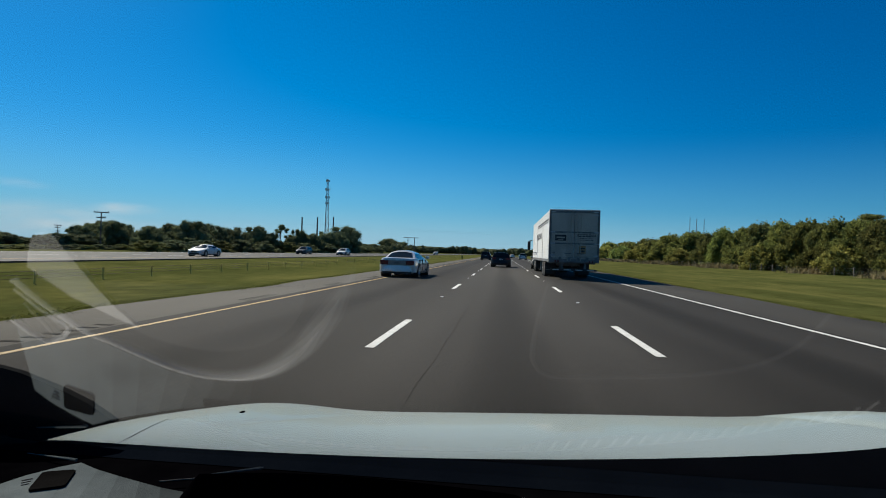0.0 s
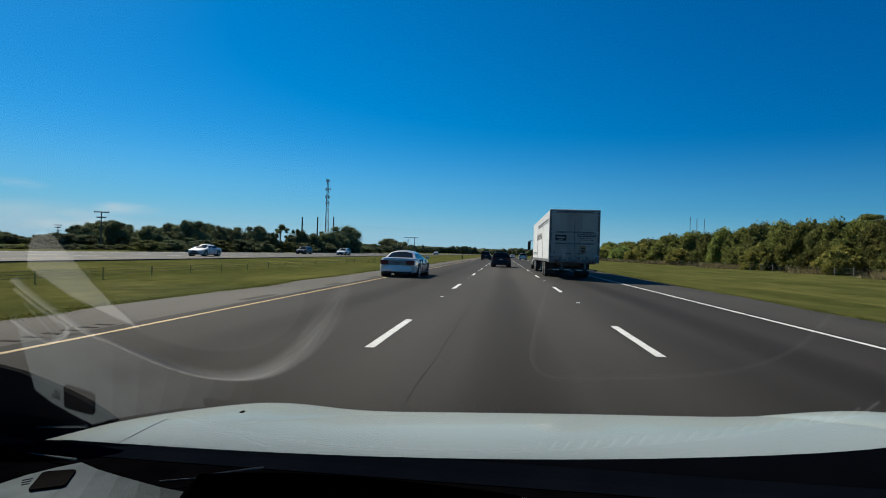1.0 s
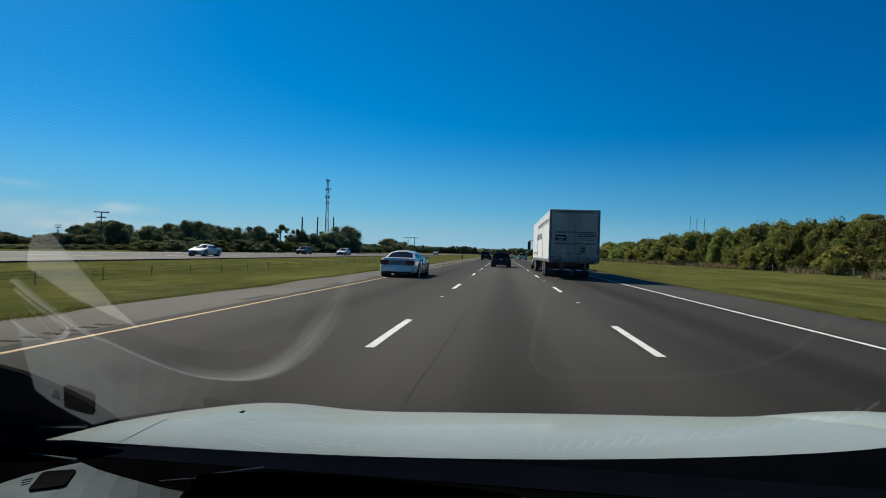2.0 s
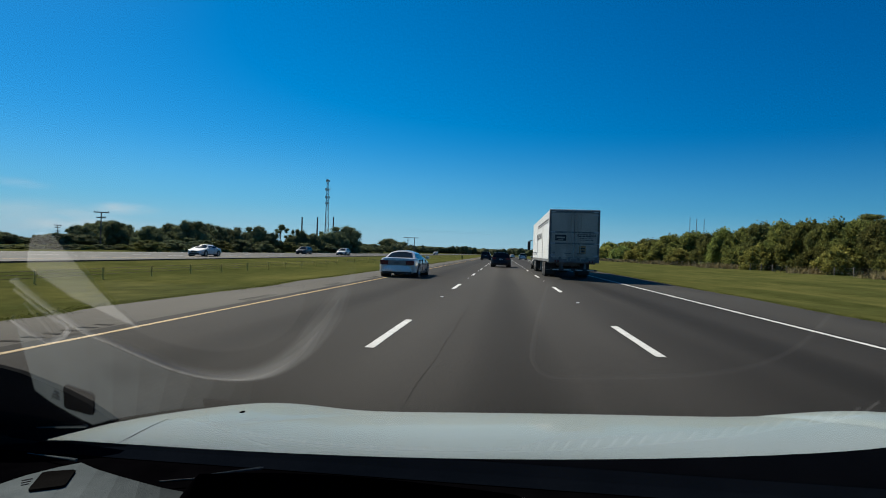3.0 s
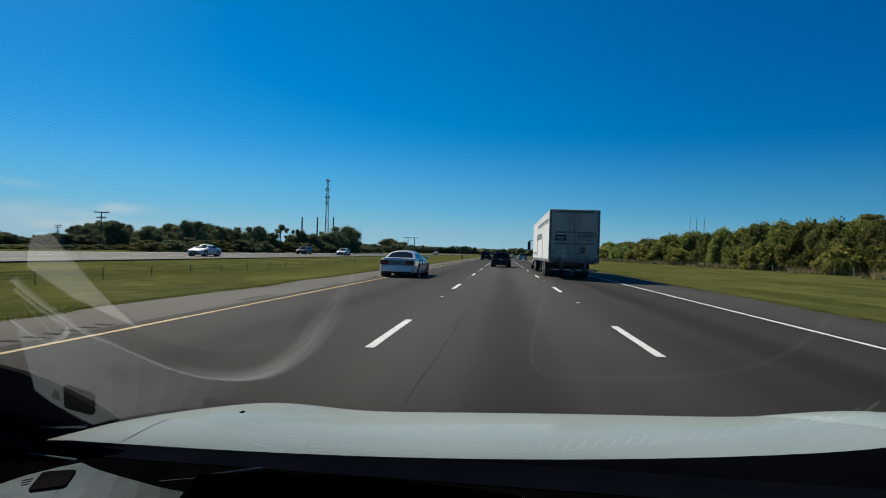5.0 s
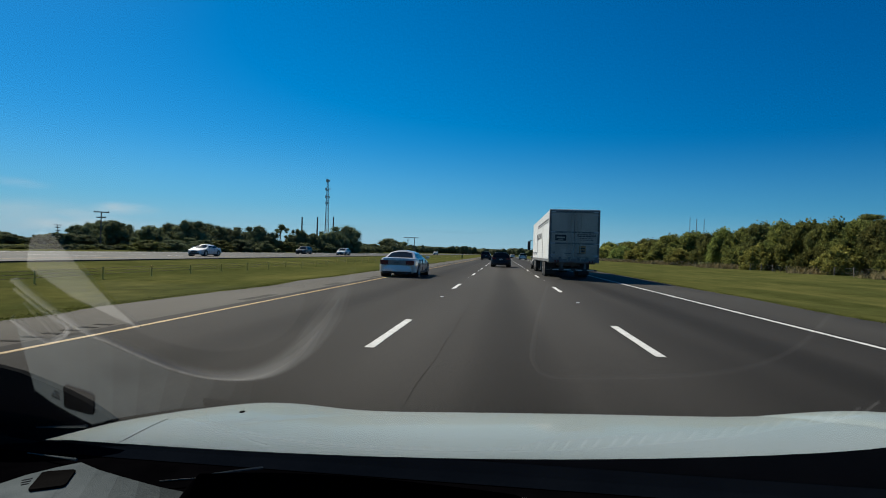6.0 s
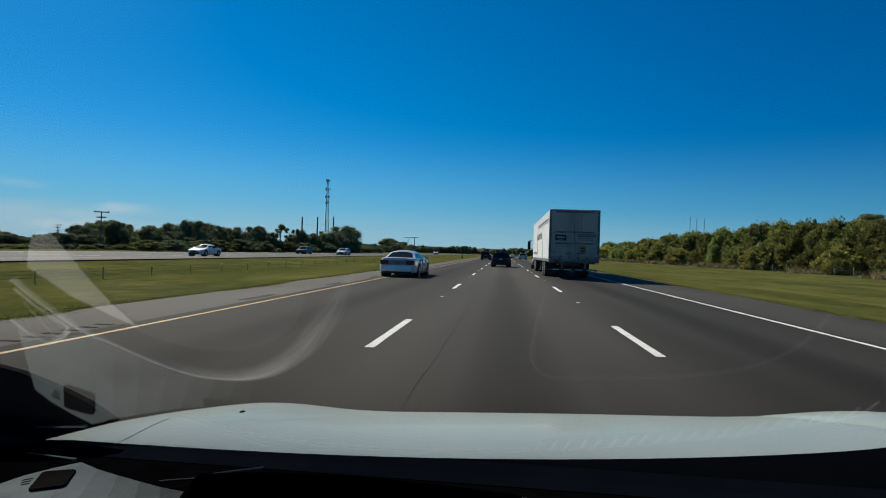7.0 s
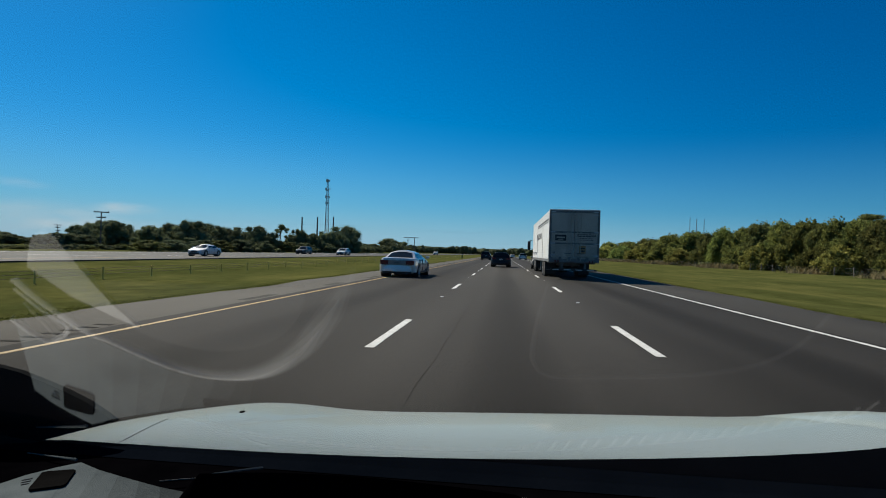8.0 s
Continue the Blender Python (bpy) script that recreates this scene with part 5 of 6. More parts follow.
    # running gear
    for y in (3.75, 5.05):
        part("axle", rod(bmesh.new(), (-1.1, y, 0.49), (1.1, y, 0.49), 0.09), M_DIRTYSTEEL, e)
        for s in (-1, 1):
            dual_wheel(e, s * 1.13, y, 0.49, s)
        bm = bmesh.new()
        rod(bm, (-0.42, y + 0.28, 0.55), (0.42, y + 0.28, 0.55), 0.11, seg=14)
        part("air_tank", bm, M_BLACK, e, smooth=True)
        for s in (-1, 1):
            part("air_spring", rod(bmesh.new(), (s * 0.52, y + 0.35, 0.42), (s * 0.52, y + 0.35, 0.70), 0.13, 0.12, 14), M_RUBBER, e)
            part("brake_chamber", rod(bmesh.new(), (s * 0.36, y - 0.3, 0.56), (s * 0.36, y - 0.12, 0.56), 0.09, 0.08, 12), M_DIRTYSTEEL, e)
    for y in (2.1, 3.1, 4.4, 5.7, 7.0):
        part("crossmember", box(bmesh.new(), -0.46, 0.46, y, y + 0.08, 0.66, z0 - 0.03, 0.01), M_DIRTYSTEEL, e)
    for i in range(12):
        y = 0.6 + 1.25 * i
        part("floor_beam", box(bmesh.new(), -hw + 0.06, hw - 0.06, y, y + 0.06, z0 - 0.10, z0 - 0.025, 0.006), M_DIRTYSTEEL, e)
    for s in (-1, 1):
        part("slider_rail", box(bmesh.new(), *sorted((s * 0.45, s * 0.6)), 2.0, 7.2, 0.68, z0 - 0.02, 0.01), M_DIRTYSTEEL, e)
        bm = bmesh.new()
        rod(bm, (s * 0.85, 12.3, 0.18), (s * 0.85, 12.3, z0), 0.07)
        box(bm, *sorted((s * 0.7, s * 1.0)), 12.15, 12.45, 0.14, 0.18)
        part("landing_leg", bm, M_DIRTYSTEEL, e)
    return e


def grid_roof(hw, L, z1):
    bm = bmesh.new()
    grid(bm, arange(-hw, hw, 5), [0, 4, 8, 12, L], lambda x, y: (x, y, z1 - 0.003 + 0.02 * (1 - (x / hw) ** 2)))
    return bm


def tractor():
    """Conventional sleeper tractor coupled under the trailer's nose."""
    e = thing("truck_tractor", "dark sleeper tractor coupled to a box trailer", "truck", pose(3.75, 30.5 + 16.4, 0))
    paint = M_GREYP
    bm = bmesh.new()
    grid(bm, [0.5, 0.55, 1.2, 2.0, 2.7, 2.9], arange(-1, 1, 9), lambda y, u: (u * (1.13 if y > 0.5 else 1.05), y, 3.45 - 0.25 * abs(u) ** 4 - 0.12 * max(0, y - 2.0) if abs(u) < 0.95 else 1.05))
    part("roof_fairing", bm, paint, e, smooth=True)
    part("sleeper", box(bmesh.new(), -1.14, 1.14, 0.5, 2.2, 0.95, 3.1, 0.08), paint, e, smooth=True)
    cab = part("cab", box(bmesh.new(), -1.08, 1.08, 2.2, 3.7, 0.85, 2.75, 0.1), paint, e, smooth=True)
    part("windscreen", box(bmesh.new(), -0.95, 0.95, 3.68, 3.72, 1.85, 2.6, 0.02), M_DARKGLASS, cab)
    for s in (-1, 1):
        part("side_window", box(bmesh.new(), *sorted((s * 1.07, s * 1.1)), 2.5, 3.4, 1.85, 2.5, 0.01), M_DARKGLASS, cab)
    bm = bmesh.new()
    grid(bm, [3.7, 4.3, 5.0, 5.5, 5.65], arange(-1, 1, 9), lambda y, u: (u * (0.95 - 0.08 * (y - 3.7)), y, (1.85 - 0.12 * (y - 3.7) - 0.12 * abs(u) ** 3 - (0.35 if y > 5.6 else 0)) if abs(u) < 0.99 else 0.8))
    part("bonnet", bm, paint, e, smooth=True)
    part("front_bumper", box(bmesh.new(), -1.15, 1.15, 5.45, 5.8, 0.35, 0.8, 0.06), M_ALLOY, e)
    for s in (-1, 1):
        bm = bmesh.new()
        rod(bm, (s * 1.1, 3.35, 1.75), (s * 1.42, 3.45, 1.8), 0.025)
        rod(bm, (s * 1.1, 3.35, 2.55), (s * 1.42, 3.45, 2.5), 0.025)
        arm = part("mirror_arm", bm, M_BLACK, e)
        part("mirror", box(bmesh.new(), *sorted((s * 1.33, s * 1.58)), 3.38, 3.5, 1.65, 2.45, 0.03), M_BLACK, arm, "tall black door mirror")
        part("fuel_tank", rod(bmesh.new(), (s * 0.98, 0.6, 0.62), (s * 0.98, 2.2, 0.62), 0.3, seg=18), M_DIRTYSTEEL, e)
        part("exhaust_stack", rod(bmesh.new(), (s * 1.0, 0.36, 0.9), (s * 1.0, 0.36, 3.4), 0.075, seg=12), M_ALLOY, e)
        part("frame_rail", box(bmesh.new(), *sorted((s * 0.36, s * 0.46)), -3.6, 5.3, 0.62, 0.86, 0.01), M_DIRTYSTEEL, e)
        part("mud_flap", box(bmesh.new(), *sorted((s * 0.62, s * 1.22)), -3.75, -3.73, 0.22, 0.85, 0.006), M_RUBBER, e)
        for y in (-2.9, -1.6):
            dual_wheel(e, s * 1.1, y, 0.49, s)
        bm = bmesh.new()
        lathe(bm, [(-0.13, 0.28), (-0.13, 0.45), (-0.1, 0.49), (0.1, 0.49), (0.13, 0.45), (0.13, 0.28)], (s * 1.05, 4.6, 0.49), 24)
        w = part("wheel", bm, M_RUBBER, e, smooth=True)
        part("fender", box(bmesh.new(), *sorted((s * 0.85, s * 1.2)), 4.0, 5.2, 0.98, 1.12, 0.05), paint, e, smooth=True)
    part("fifth_wheel", box(bmesh.new(), -0.5, 0.5, -2.7, -1.8, 0.84, 0.91, 0.02), M_DIRTYSTEEL, e)
    return e


trailer()
tractor()


# ---------------------------------------------------------------- the car that carries the camera
XC = 0.12                                  # the car's middle line
RAKE, GLASS_Y = radians(24), 0.10          # windscreen: lean from the level, distance ahead of the camera at its height
DASH_Z = 0.93


def glass_point(x, y):
    return Vector((x, y, EYE[2] - (y - GLASS_Y) * math.tan(RAKE)))


def hood_z(x, y):
    u = abs(x - XC)
    z = 0.932 - 0.245 * (y - 0.80) ** 2 - 0.012 * u * u + 0.045 * (x - XC) * min(1, max(0, (y - 0.7) / 0.5))
    z += 0.022 * math.exp(-((u - 0.66) / 0.16) ** 2) * min(1, max(0, (y - 0.85) / 0.35))
    # pressed creases: along the wing on one side, across the crown on the other
    d1 = x - curve_through([(1.0, 0.80), (1.124, 0.685), (1.175, 0.634), (1.3, 0.609), (2.0, 0.56)], y)
    d2 = x - (-0.358 - 0.82 * (1.093 - y))
    z -= 0.005 * math.exp(-(d1 / 0.018) ** 2) * (1 if y > 1.0 else 0)
    z -= 0.003 * math.exp(-(d2 / 0.016) ** 2) * max(0, min(1, (y - 0.9) / 0.05, (1.25 - y) / 0.15))
    if u > 0.76:
        z -= (0.9 if x < 0 else 2.0) * (u - 0.76) ** 2
    return z


def cowl_y(x):
    return 0.795 + (0.205 if x > -0.35 else 0.15) * (x + 0.35) ** 2


def bonnet_point(x, y):
    return (x, y - 0.10 * ((x - XC) / 0.9) ** 2 * max(0, (y - 1.3) / 0.7), hood_z(x, y) - (0.0 if y < 1.9 else 0.06))


host = thing("host_car", "white sedan with a pale bonnet and black dashboard", "car")
bm = bmesh.new()
xs = arange(XC - 0.93, XC + 0.93, 190)
grid(bm, xs, arange(0.0, 1.0, 90), lambda x, t: bonnet_point(x, cowl_y(x) - 0.012 + (2.0 - cowl_y(x) + 0.012) * t))
part("bonnet", bm, M_HOOD, host, "pale greenish-white bonnet", smooth=True)
# front and flanks under the bonnet
bm = bmesh.new()
grid(bm, xs, arange(0, 1, 7), lambda x, t: (x, 2.0 - 0.10 * ((x - XC) / 0.9) ** 2 + 0.09 * math.sin(t * 3.1), (hood_z(x, 2.0) - 0.06) * (1 - t) + 0.2 * t))
part("front_bumper", bm, M_HOOD, host, smooth=True)
for s in (-1, 1):
    x = XC + s * 0.93
    bm = bmesh.new()
    grid(bm, arange(-2.6, 1.9, 24), arange(0, 1, 6), lambda y, t: (x - s * 0.02 * math.sin(t * 3), y, 0.2 + ((hood_z(x, y) if y > 0.7 else 0.875) - 0.2) * t))
    part("flank", bm, M_HOOD, host, smooth=True)
    for y in (1.2, -1.6):
        wheel(host, x - s * 0.1, y, 0.32, 0.22, s)
# shut lines of the bonnet and a washer jet
for s in (-1, 1):
    bm = bmesh.new()
    rows = [(XC + s * (0.70 + 0.10 * t), 0.80 + 0.75 * t) for t in arange(0, 0.25, 10)]
    for (xa, ya), (xb, yb) in zip(rows, rows[1:]):
        rod(bm, (xa, ya, hood_z(xa, ya)), (xb, yb, hood_z(xb, yb)), 0.0008, seg=5)
    part("shut_line", bm, M_GREYP, host, "dark gap between bonnet and wing")
for x in (-0.50, 0.74):
    part("washer_jet", box(bmesh.new(), x - 0.003, x + 0.003, 1.06, 1.072, hood_z(x, 1.066) - 0.005, hood_z(x, 1.066) + 0.002, 0.001), M_VENT, host, "small black washer jet")
# cowl: black strip between bonnet and glass
bm = bmesh.new()
cx = arange(XC - 0.86, XC + 0.86, 40)
grid(bm, cx, [0, 0.2, 0.5, 0.8, 0.93, 1.0], lambda x, t: (x, 0.745 + (cowl_y(x) - 0.745) * t, (DASH_Z - 0.004) * (1 - t) + (hood_z(x, cowl_y(x)) + 0.006) * t - (0.012 if t == 1.0 else 0)))
part("cowl", bm, M_COWL, host, "black plastic cowl below the windscreen", smooth=True)
# wiper blades lying on the cowl
for x0, y0, x1, y1 in ((-0.38, 0.70, -0.31, 0.73), (-0.654, 0.729, -0.565, 0.711)):
    bm = bmesh.new()
    rod(bm, (x0, y0, 0.930), (x1, y1, 0.933), 0.0006, 0.002, 6)
    part("wiper_arm", bm, M_DASHPAD, host, "thin wiper arm catching light")
# windscreen
bm = bmesh.new()
grid(bm, [XC - 0.78, XC, XC + 0.78], arange(-0.42, 0.80, 9), lambda x, y: glass_point(x, y))
ws = part("windscreen", bm, M_WINDSCREEN, host, "clear raked windscreen")
ws.visible_shadow = False
if ws.data.polygons[0].normal.z > 0:      # the coated face looks into the cabin
    ws.data.flip_normals()
# black foot of the left pillar, with the mirror's sail beside it
bm = bmesh.new()
foot = [(-0.98, 0.86), (-0.76, 0.895), (-0.702, 0.920), (-0.640, 0.939)] + [(-0.567, 0.961), (-0.583, 0.971), (-0.612, 0.987), (-0.649, 1.002), (-0.687, 1.015), (-0.726, 1.027), (-0.769, 1.035)] + [(-0.82, 1.044), (-0.98, 1.05)]
plate(bm, [(x, 0.80, z) for x, z in foot], 0.012)
part("pillar_foot", bm, M_PILLAR, host, "charcoal foot of the windscreen pillar")

# dashboard, its grey pad, the binnacle rim and the defroster grille
bm = bmesh.new()
grid(bm, arange(-0.80, 1.02, 20), [-0.10, 0.18, 0.3, 0.5, 0.7, 0.755], lambda x, y: (x, y, DASH_Z - 0.005 - 0.25 * max(0, 0.3 - y)))
part("dashboard", bm, M_DASH, host, "black grained dashboard top", smooth=True)


def lying(name, pts, mat, label="", z=DASH_Z, thick=0.006, parent=None):
    """A flat piece lying on the dashboard, with an outline and rounded-off thickness."""
    bm = bmesh.new()
    turn = sum(a[0] * b[1] - a[1] * b[0] for a, b in zip(pts, pts[1:] + pts[:1]))
    pts = pts if turn > 0 else pts[::-1]
    plate(bm, [(x, y, z - thick) for x, y in pts], thick)
    return part(name, bm, mat, parent or host, label)


pad = [(-0.542, 0.486), (-0.559, 0.526), (-0.581, 0.582), (-0.601, 0.632), (-0.593, 0.66), (-0.576, 0.689), (-0.558, 0.711), (-0.508, 0.599), (-0.47, 0.512), (-0.496, 0.519), (-0.516, 0.528), (-0.524, 0.528), (-0.537, 0.512)]
pad_ob = lying("dash_pad", pad[::-1], M_DASHPAD, "grey grained dashboard pad")
# pad towards the middle of the car in flat strips, fading light painted in
fade_low = [(-0.558, 0.711), (-0.52, 0.693), (-0.481, 0.679), (-0.444, 0.667), (-0.409, 0.656), (-0.375, 0.649), (-0.342, 0.642), (-0.311, 0.636)]
fade_high = [(-0.47, 0.512), (-0.445, 0.532), (-0.419, 0.553), (-0.392, 0.573), (-0.367, 0.584), (-0.34, 0.59), (-0.311, 0.588), (-0.288, 0.581)]
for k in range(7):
    lying("pad_facet", [fade_low[k], fade_low[k + 1], fade_high[k + 1], fade_high[k]], M_PADFADE[k])
lying("air_vent", [(-0.575, 0.665), (-0.571, 0.670), (-0.545, 0.681), (-0.540, 0.679), (-0.520, 0.638), (-0.522, 0.633), (-0.548, 0.617), (-0.552, 0.619)], M_VENT, "black square vent", DASH_Z + 0.003, 0.004)
for k in range(3):
    x, y = -0.574 - 0.005 * k, 0.632 + 0.006 * k
    lying("vent_mark", [(x, y), (x + 0.001, y - 0.0007), (x + 0.0065 + 0.001 * k, y + 0.0055 + 0.001 * k), (x + 0.0055 + 0.001 * k, y + 0.0062 + 0.001 * k)], M_BINNACLE, "", DASH_Z + 0.0008, 0.0015)


def rim_point(a, r=1.0):
    return Vector((-0.32 + 0.185 * r * math.cos(a), 0.40 + 0.178 * r * math.sin(a), DASH_Z + 0.004))


def smooth_line(pts, n):
    """n points on a Catmull-Rom curve through pts."""
    p = [Vector(pts[0])] + [Vector(q) for q in pts] + [Vector(pts[-1])]
    out = []
    for i in range(n):
        f = (len(pts) - 1) * i / (n - 1)
        k = min(int(f), len(pts) - 2)
        t = f - k
        a, b, c, d = p[k:k + 4]
        out.append(0.5 * (2 * b + (c - a) * t + (2 * a - 5 * b + 4 * c - d) * t * t + (3 * b - a - 3 * c + d) * t ** 3))
    return out


ARC = ((-0.501, 0.419), (-0.492, 0.447), (-0.476, 0.477), (-0.461, 0.501), (-0.436, 0.519), (-0.411, 0.54), (-0.384, 0.559), (-0.353, 0.572), (-0.319, 0.575), (-0.283, 0.568), (-0.251, 0.55), (-0.217, 0.519), (-0.192, 0.486), (-0.167, 0.448), (-0.148, 0.412), (-0.137, 0.39))


def bead(name, width, z, mat, label, upto=1.0):
    """A low rounded bead along the binnacle's edge, width(t) wide."""
    bm = bmesh.new()
    line = smooth_line([(x, y, DASH_Z) for x, y in ARC], 90)
    line = line[:max(2, int(90 * upto))]
    n, rows = len(line), []
    for i, p in enumerate(line):
        way = (line[min(i + 1, n - 1)] - line[max(i - 1, 0)]).normalized()
        out = Vector((-way.y, way.x, 0)) * width(i / 89) / 2
        rows.append([bm.verts.new(p + out * k + Vector((0, 0, z - 0.002 * k * k))) for k in (-1, -0.6, -0.2, 0.2, 0.6, 1)])
    for a, b in zip(rows, rows[1:]):
        for i in range(5):
            bm.faces.new((a[i], b[i], b[i + 1], a[i + 1]))
    return part(name, bm, mat, host, label, smooth=True)


# stacked beads paint the edge's soft highlight in steps from dark to pale
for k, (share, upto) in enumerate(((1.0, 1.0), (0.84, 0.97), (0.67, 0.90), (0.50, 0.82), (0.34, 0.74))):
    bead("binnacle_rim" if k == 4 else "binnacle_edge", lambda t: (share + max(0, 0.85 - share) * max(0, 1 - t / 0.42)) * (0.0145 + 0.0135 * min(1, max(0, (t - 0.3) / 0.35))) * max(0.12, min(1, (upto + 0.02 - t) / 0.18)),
         0.0024 + 0.0011 * k, M_RIMSHINE[k], "curved instrument binnacle edge, pale core of its painted shine" if k == 4 else "rounded instrument binnacle edge, its soft shine painted in grey", upto)
lying("binnacle_hood", [(rim_point(a, 0.70).x, rim_point(a, 0.735).y) for a in arange(radians(10), radians(170), 18)][::-1], M_BINNACLE, "dark grey instrument binnacle hood")
# pale strip painted as a sun patch towards the door, and the loop of the side vent
lying("door_trim_strip", [(-0.476, 0.403), (-0.462, 0.381), (-0.449, 0.364), (-0.433, 0.354), (-0.424, 0.357), (-0.423, 0.363), (-0.420, 0.388), (-0.415, 0.421), (-0.408, 0.452), (-0.393, 0.492), (-0.422, 0.468), (-0.449, 0.444), (-0.463, 0.422)], M_DASHPALE, "pale tapering strip painted as a sun patch", DASH_Z + 0.004)
bm = bmesh.new()
loop = [(-0.5084, 0.4345), (-0.4983, 0.4626), (-0.4849, 0.4847), (-0.4794, 0.4909), (-0.4807, 0.4987), (-0.4916, 0.5102), (-0.5125, 0.5217), (-0.5214, 0.5224), (-0.5341, 0.5072), (-0.5425, 0.4846)]
for a, b in zip(loop, loop[1:]):
    rod(bm, (*a, DASH_Z + 0.003), (*b, DASH_Z + 0.003), 0.0034, seg=6)
vent = part("side_vent_rim", bm, M_DASHPALE, host, "pale rim of the side air vent")
for a, b in [((-0.5056, 0.4276), (-0.4816, 0.4835)), ((-0.5124, 0.4581), (-0.5063, 0.5142)), ((-0.4994, 0.4645), (-0.4871, 0.4991))]:
    bm = bmesh.new()
    rod(bm, (*a, DASH_Z + 0.002), (*b, DASH_Z + 0.002), 0.0022, seg=6)
    part("vent_vane", bm, M_DASHSOFT, vent, "grey vane of the side air vent")
GRILLE = [(-0.425, 0.679), (-0.362, 0.704), (-0.288, 0.724), (-0.211, 0.731), (-0.140, 0.730), (-0.073, 0.725), (0.006, 0.714), (0.085, 0.700), (0.202, 0.668), (0.273, 0.644), (0.326, 0.619), (0.371, 0.599), (0.392, 0.581)]
gl = smooth_line([(x, y, DASH_Z - 0.003) for x, y in GRILLE], 70)
grille = lying("defroster_grille", [(p.x, p.y) for p in gl] + [(p.x + 0.004, p.y - 0.024) for p in gl[::-1]], M_DASH, "black defroster grille", DASH_Z - 0.004)
bm = bmesh.new()
for a, b in zip(gl, gl[1:]):
    rod(bm, a, b, 0.0009, seg=5)
part("grille_edge", bm, M_RIB, grille, "thin grey edge of the defroster grille")
rib = bmesh.new()
plate(rib, [(-0.0013, -0.001, 0), (0.0013, -0.001, 0), (0.0073, -0.022, 0), (0.0047, -0.022, 0)], 0.0015)
rib = part("grille_rib", rib, M_RIB, grille)
slots = smooth_line([(x, y, 0) for x, y in GRILLE], 461)
walked, stops = 0.0, []
for a, b in zip(slots, slots[1:]):
    walked += (b - a).length
    if walked >= 0.0182 * (len(stops) + 0.5):
        stops.append(b)
for k, p in enumerate(stops[2:]):
    m = pose(p.x, p.y, DASH_Z - 0.003)
    if k == 0:
        rib.matrix_basis = m
    else:
        again(rib, grille, m)
# added ridge: keeps the ribs dark seen directly, leaves their mirror image open
ridge = smooth_line([(-0.375, 0.640, 0), (-0.340, 0.648, 0), (-0.275, 0.6625, 0), (-0.200, 0.6695, 0), (-0.140, 0.6695, 0), (-0.073, 0.6645, 0), (0.03, 0.6515, 0), (0.12, 0.6285, 0)], 40)
bm = bmesh.new()
grid(bm, range(40), range(5), lambda i, j: (ridge[i].x, ridge[i].y - 0.02 + 0.01 * j, DASH_Z - 0.006 + (0, 0.017, 0.031, 0.024, 0)[j] * min(1, i / 4, (39 - i) / 6)))
part("dash_ridge", bm, M_DASH, host, "added black ridge that hides the defroster grille's ribs", smooth=True)
# raised lip of the passenger's dash tray
bm = bmesh.new()
lip = [(0.045, 0.40), (0.037, 0.46), (0.034, 0.51), (0.038, 0.53), (0.048, 0.544), (0.075, 0.549), (0.16, 0.541), (0.24, 0.522), (0.285, 0.484), (0.30, 0.43)]
lip = smooth_line([(x, y, DASH_Z - 0.005) for x, y in lip], 50)
for a, b in zip(lip, lip[1:]):
    rod(bm, a, b, 0.003, seg=6)
part("tray_lip", bm, M_BINNACLE, host, "thin raised lip of the dashboard tray")
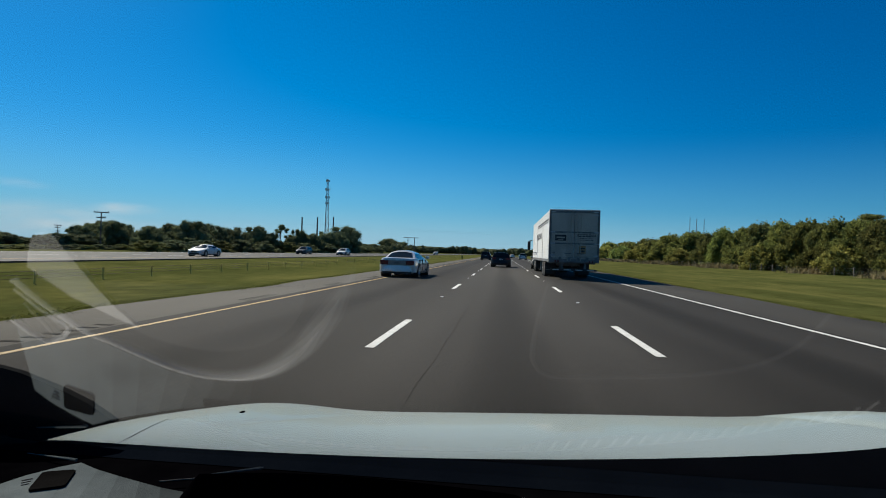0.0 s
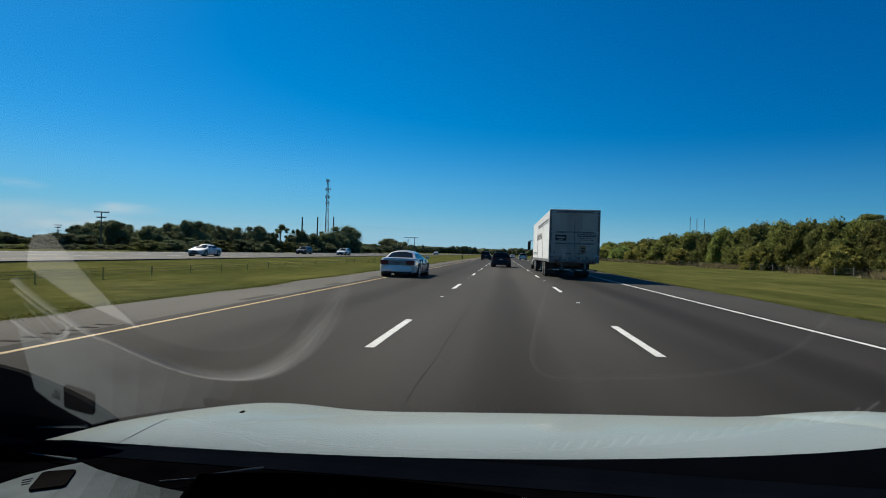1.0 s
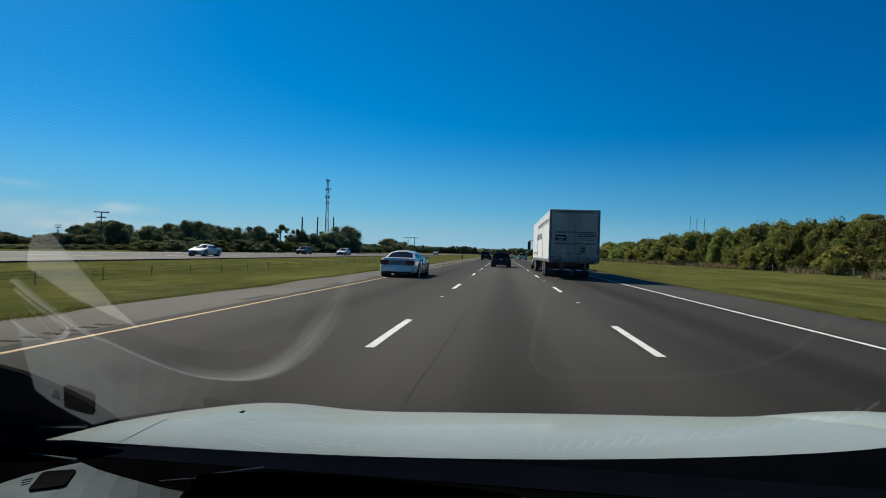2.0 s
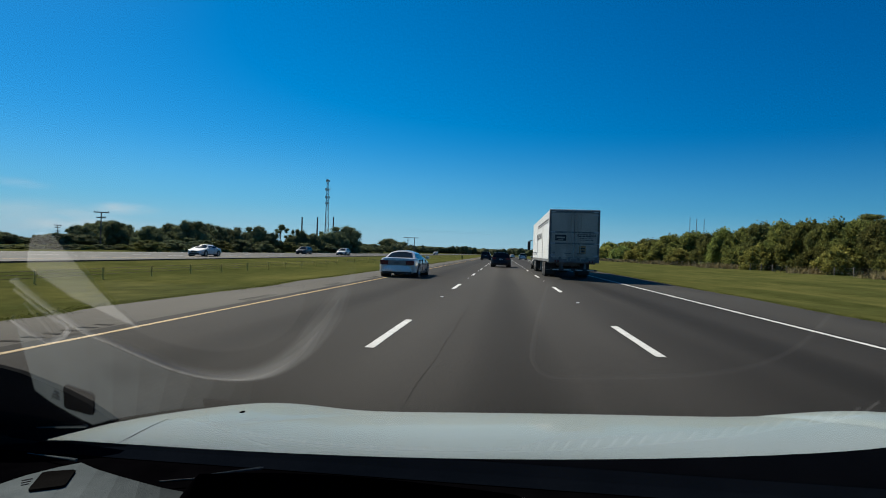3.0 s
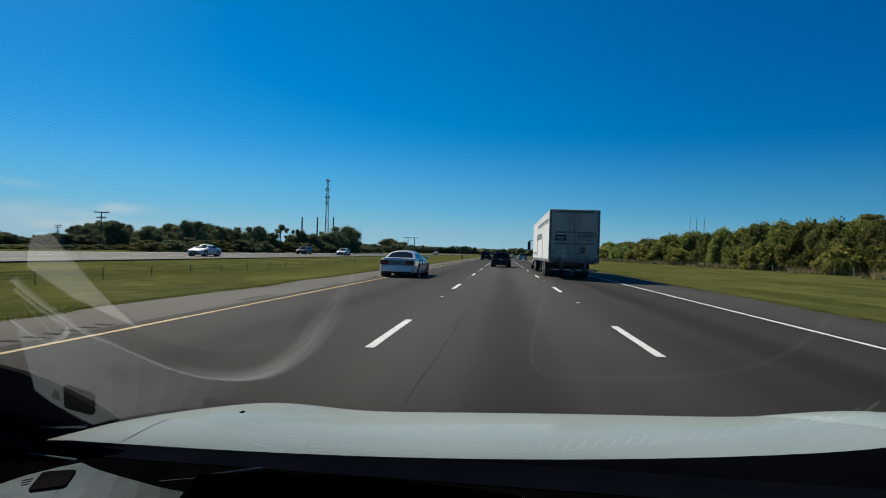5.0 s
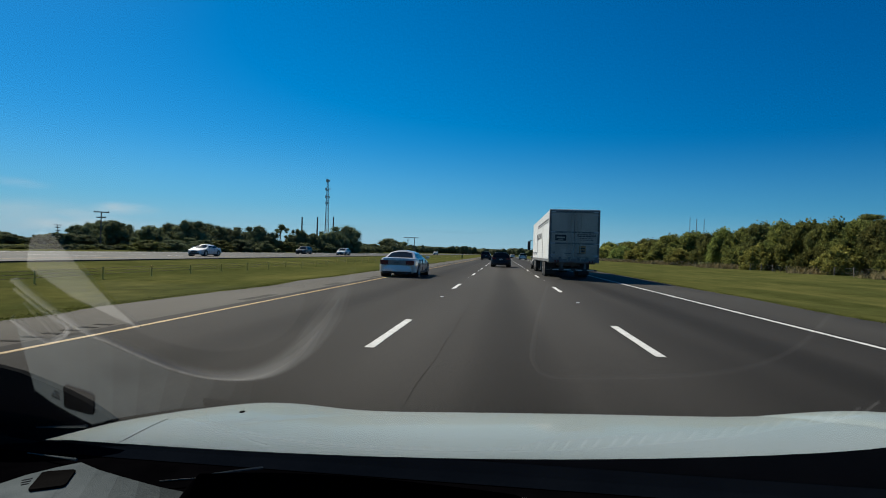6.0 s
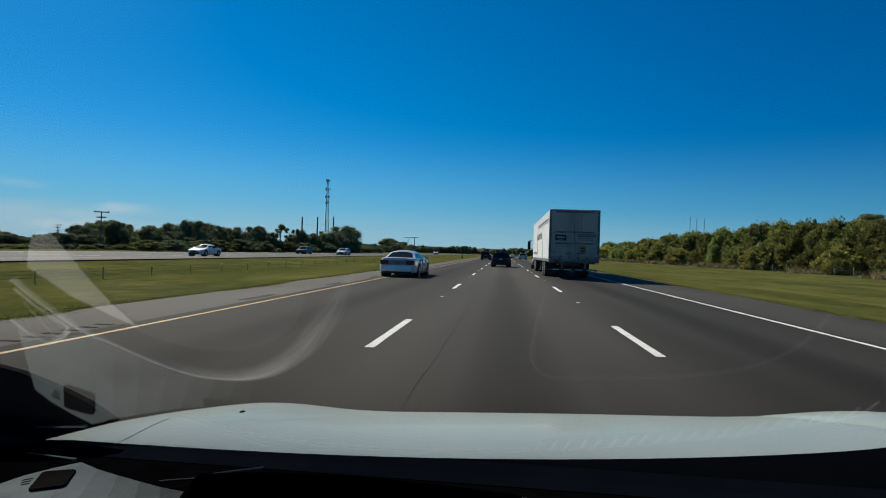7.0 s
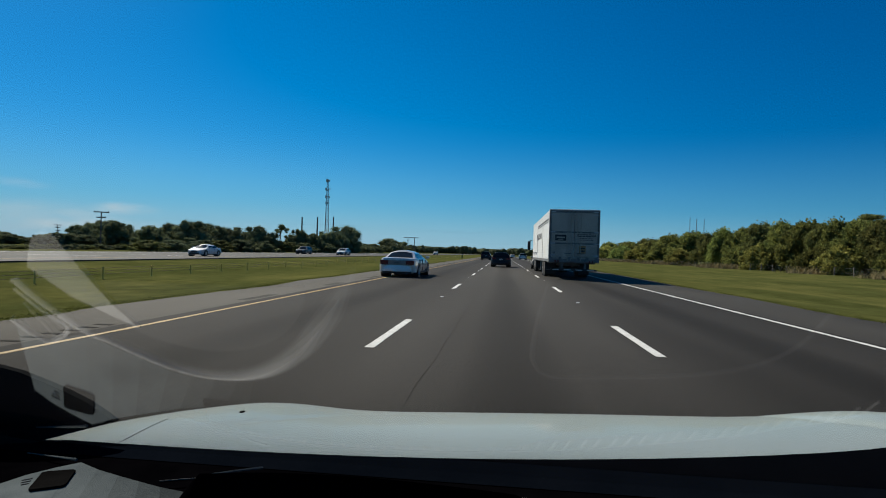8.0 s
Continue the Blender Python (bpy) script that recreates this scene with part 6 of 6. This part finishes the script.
# inner shell: roof lining, pillars, doors and back, so that the cabin is dark
bm = bmesh.new()
grid(bm, arange(XC - 0.69, XC + 0.69, 11), arange(-2.3, -0.40, 8), lambda x, y: (x, y, 1.455 - 0.05 * ((x - XC) / 0.6) ** 2 - 0.05 * ((y + 1.2) / 1.1) ** 2))
part("roof", bm, M_HOOD, host, smooth=True)
bm = bmesh.new()
grid(bm, arange(XC - 0.6, XC + 0.6, 7), arange(-2.25, -0.42, 6), lambda x, y: (x, y, 1.42 - 0.05 * ((x - XC) / 0.6) ** 2 - 0.05 * ((y + 1.2) / 1.1) ** 2))
part("headliner", bm, M_LINER, host, "dark roof lining", smooth=True)
for s in (-1, 1):
    x = XC + s * 0.88
    part("door", box(bmesh.new(), *sorted((x - s * 0.06, x)), -2.0, 0.70, 0.25, 0.875, 0.03), M_LINER, host)
    bm = bmesh.new()
    rod(bm, (XC + s * 0.90, 0.76, 0.93), (XC + s * 0.68, -0.42, 1.42), 0.035, 0.035, 8)
    part("front_pillar", bm, M_DASH, host, smooth=True)
    for y0, y1 in ((-0.95, -0.9), (-2.3, -2.0)):
        bm = bmesh.new()
        rod(bm, (XC + s * 0.83, y0, 0.86), (XC + s * 0.63, y1 if y0 > -2 else -1.95, 1.40), 0.045, 0.04, 8)
        part("pillar", bm, M_BLACK, host, smooth=True)
for s in (-1, 1):
    for y0, y1, y2, y3 in ((-0.86, 0.42, -0.35, -0.86), (-2.0, -0.96, -0.98, -1.9)):
        bm = bmesh.new()
        plate(bm, [(XC + s * 0.88, y0, 0.875), (XC + s * 0.88, y1, 0.875), (XC + s * 0.70, y2, 1.37), (XC + s * 0.70, y3, 1.37)], 0.004)
        sw = part("side_window", bm, M_DARKGLASS, host)
bm = bmesh.new()
grid(bm, arange(XC - 0.8, XC + 0.8, 5), arange(0, 1, 5), lambda x, t: (x, -2.3 - 0.4 * math.sin(t * 1.5), 1.40 - t * 0.5))
part("rear_screen", bm, M_DARKGLASS, host, smooth=True)
part("boot", box(bmesh.new(), XC - 0.85, XC + 0.85, -3.1, -2.4, 0.3, 0.92, 0.08), M_HOOD, host, smooth=True)
part("cabin_floor", box(bmesh.new(), XC - 0.85, XC + 0.85, -2.5, 0.75, 0.24, 0.3, 0.02), M_LINER, host)
part("bulkhead", box(bmesh.new(), XC - 0.85, XC + 0.85, 0.70, 0.74, 0.28, 0.90, 0.01), M_LINER, host)
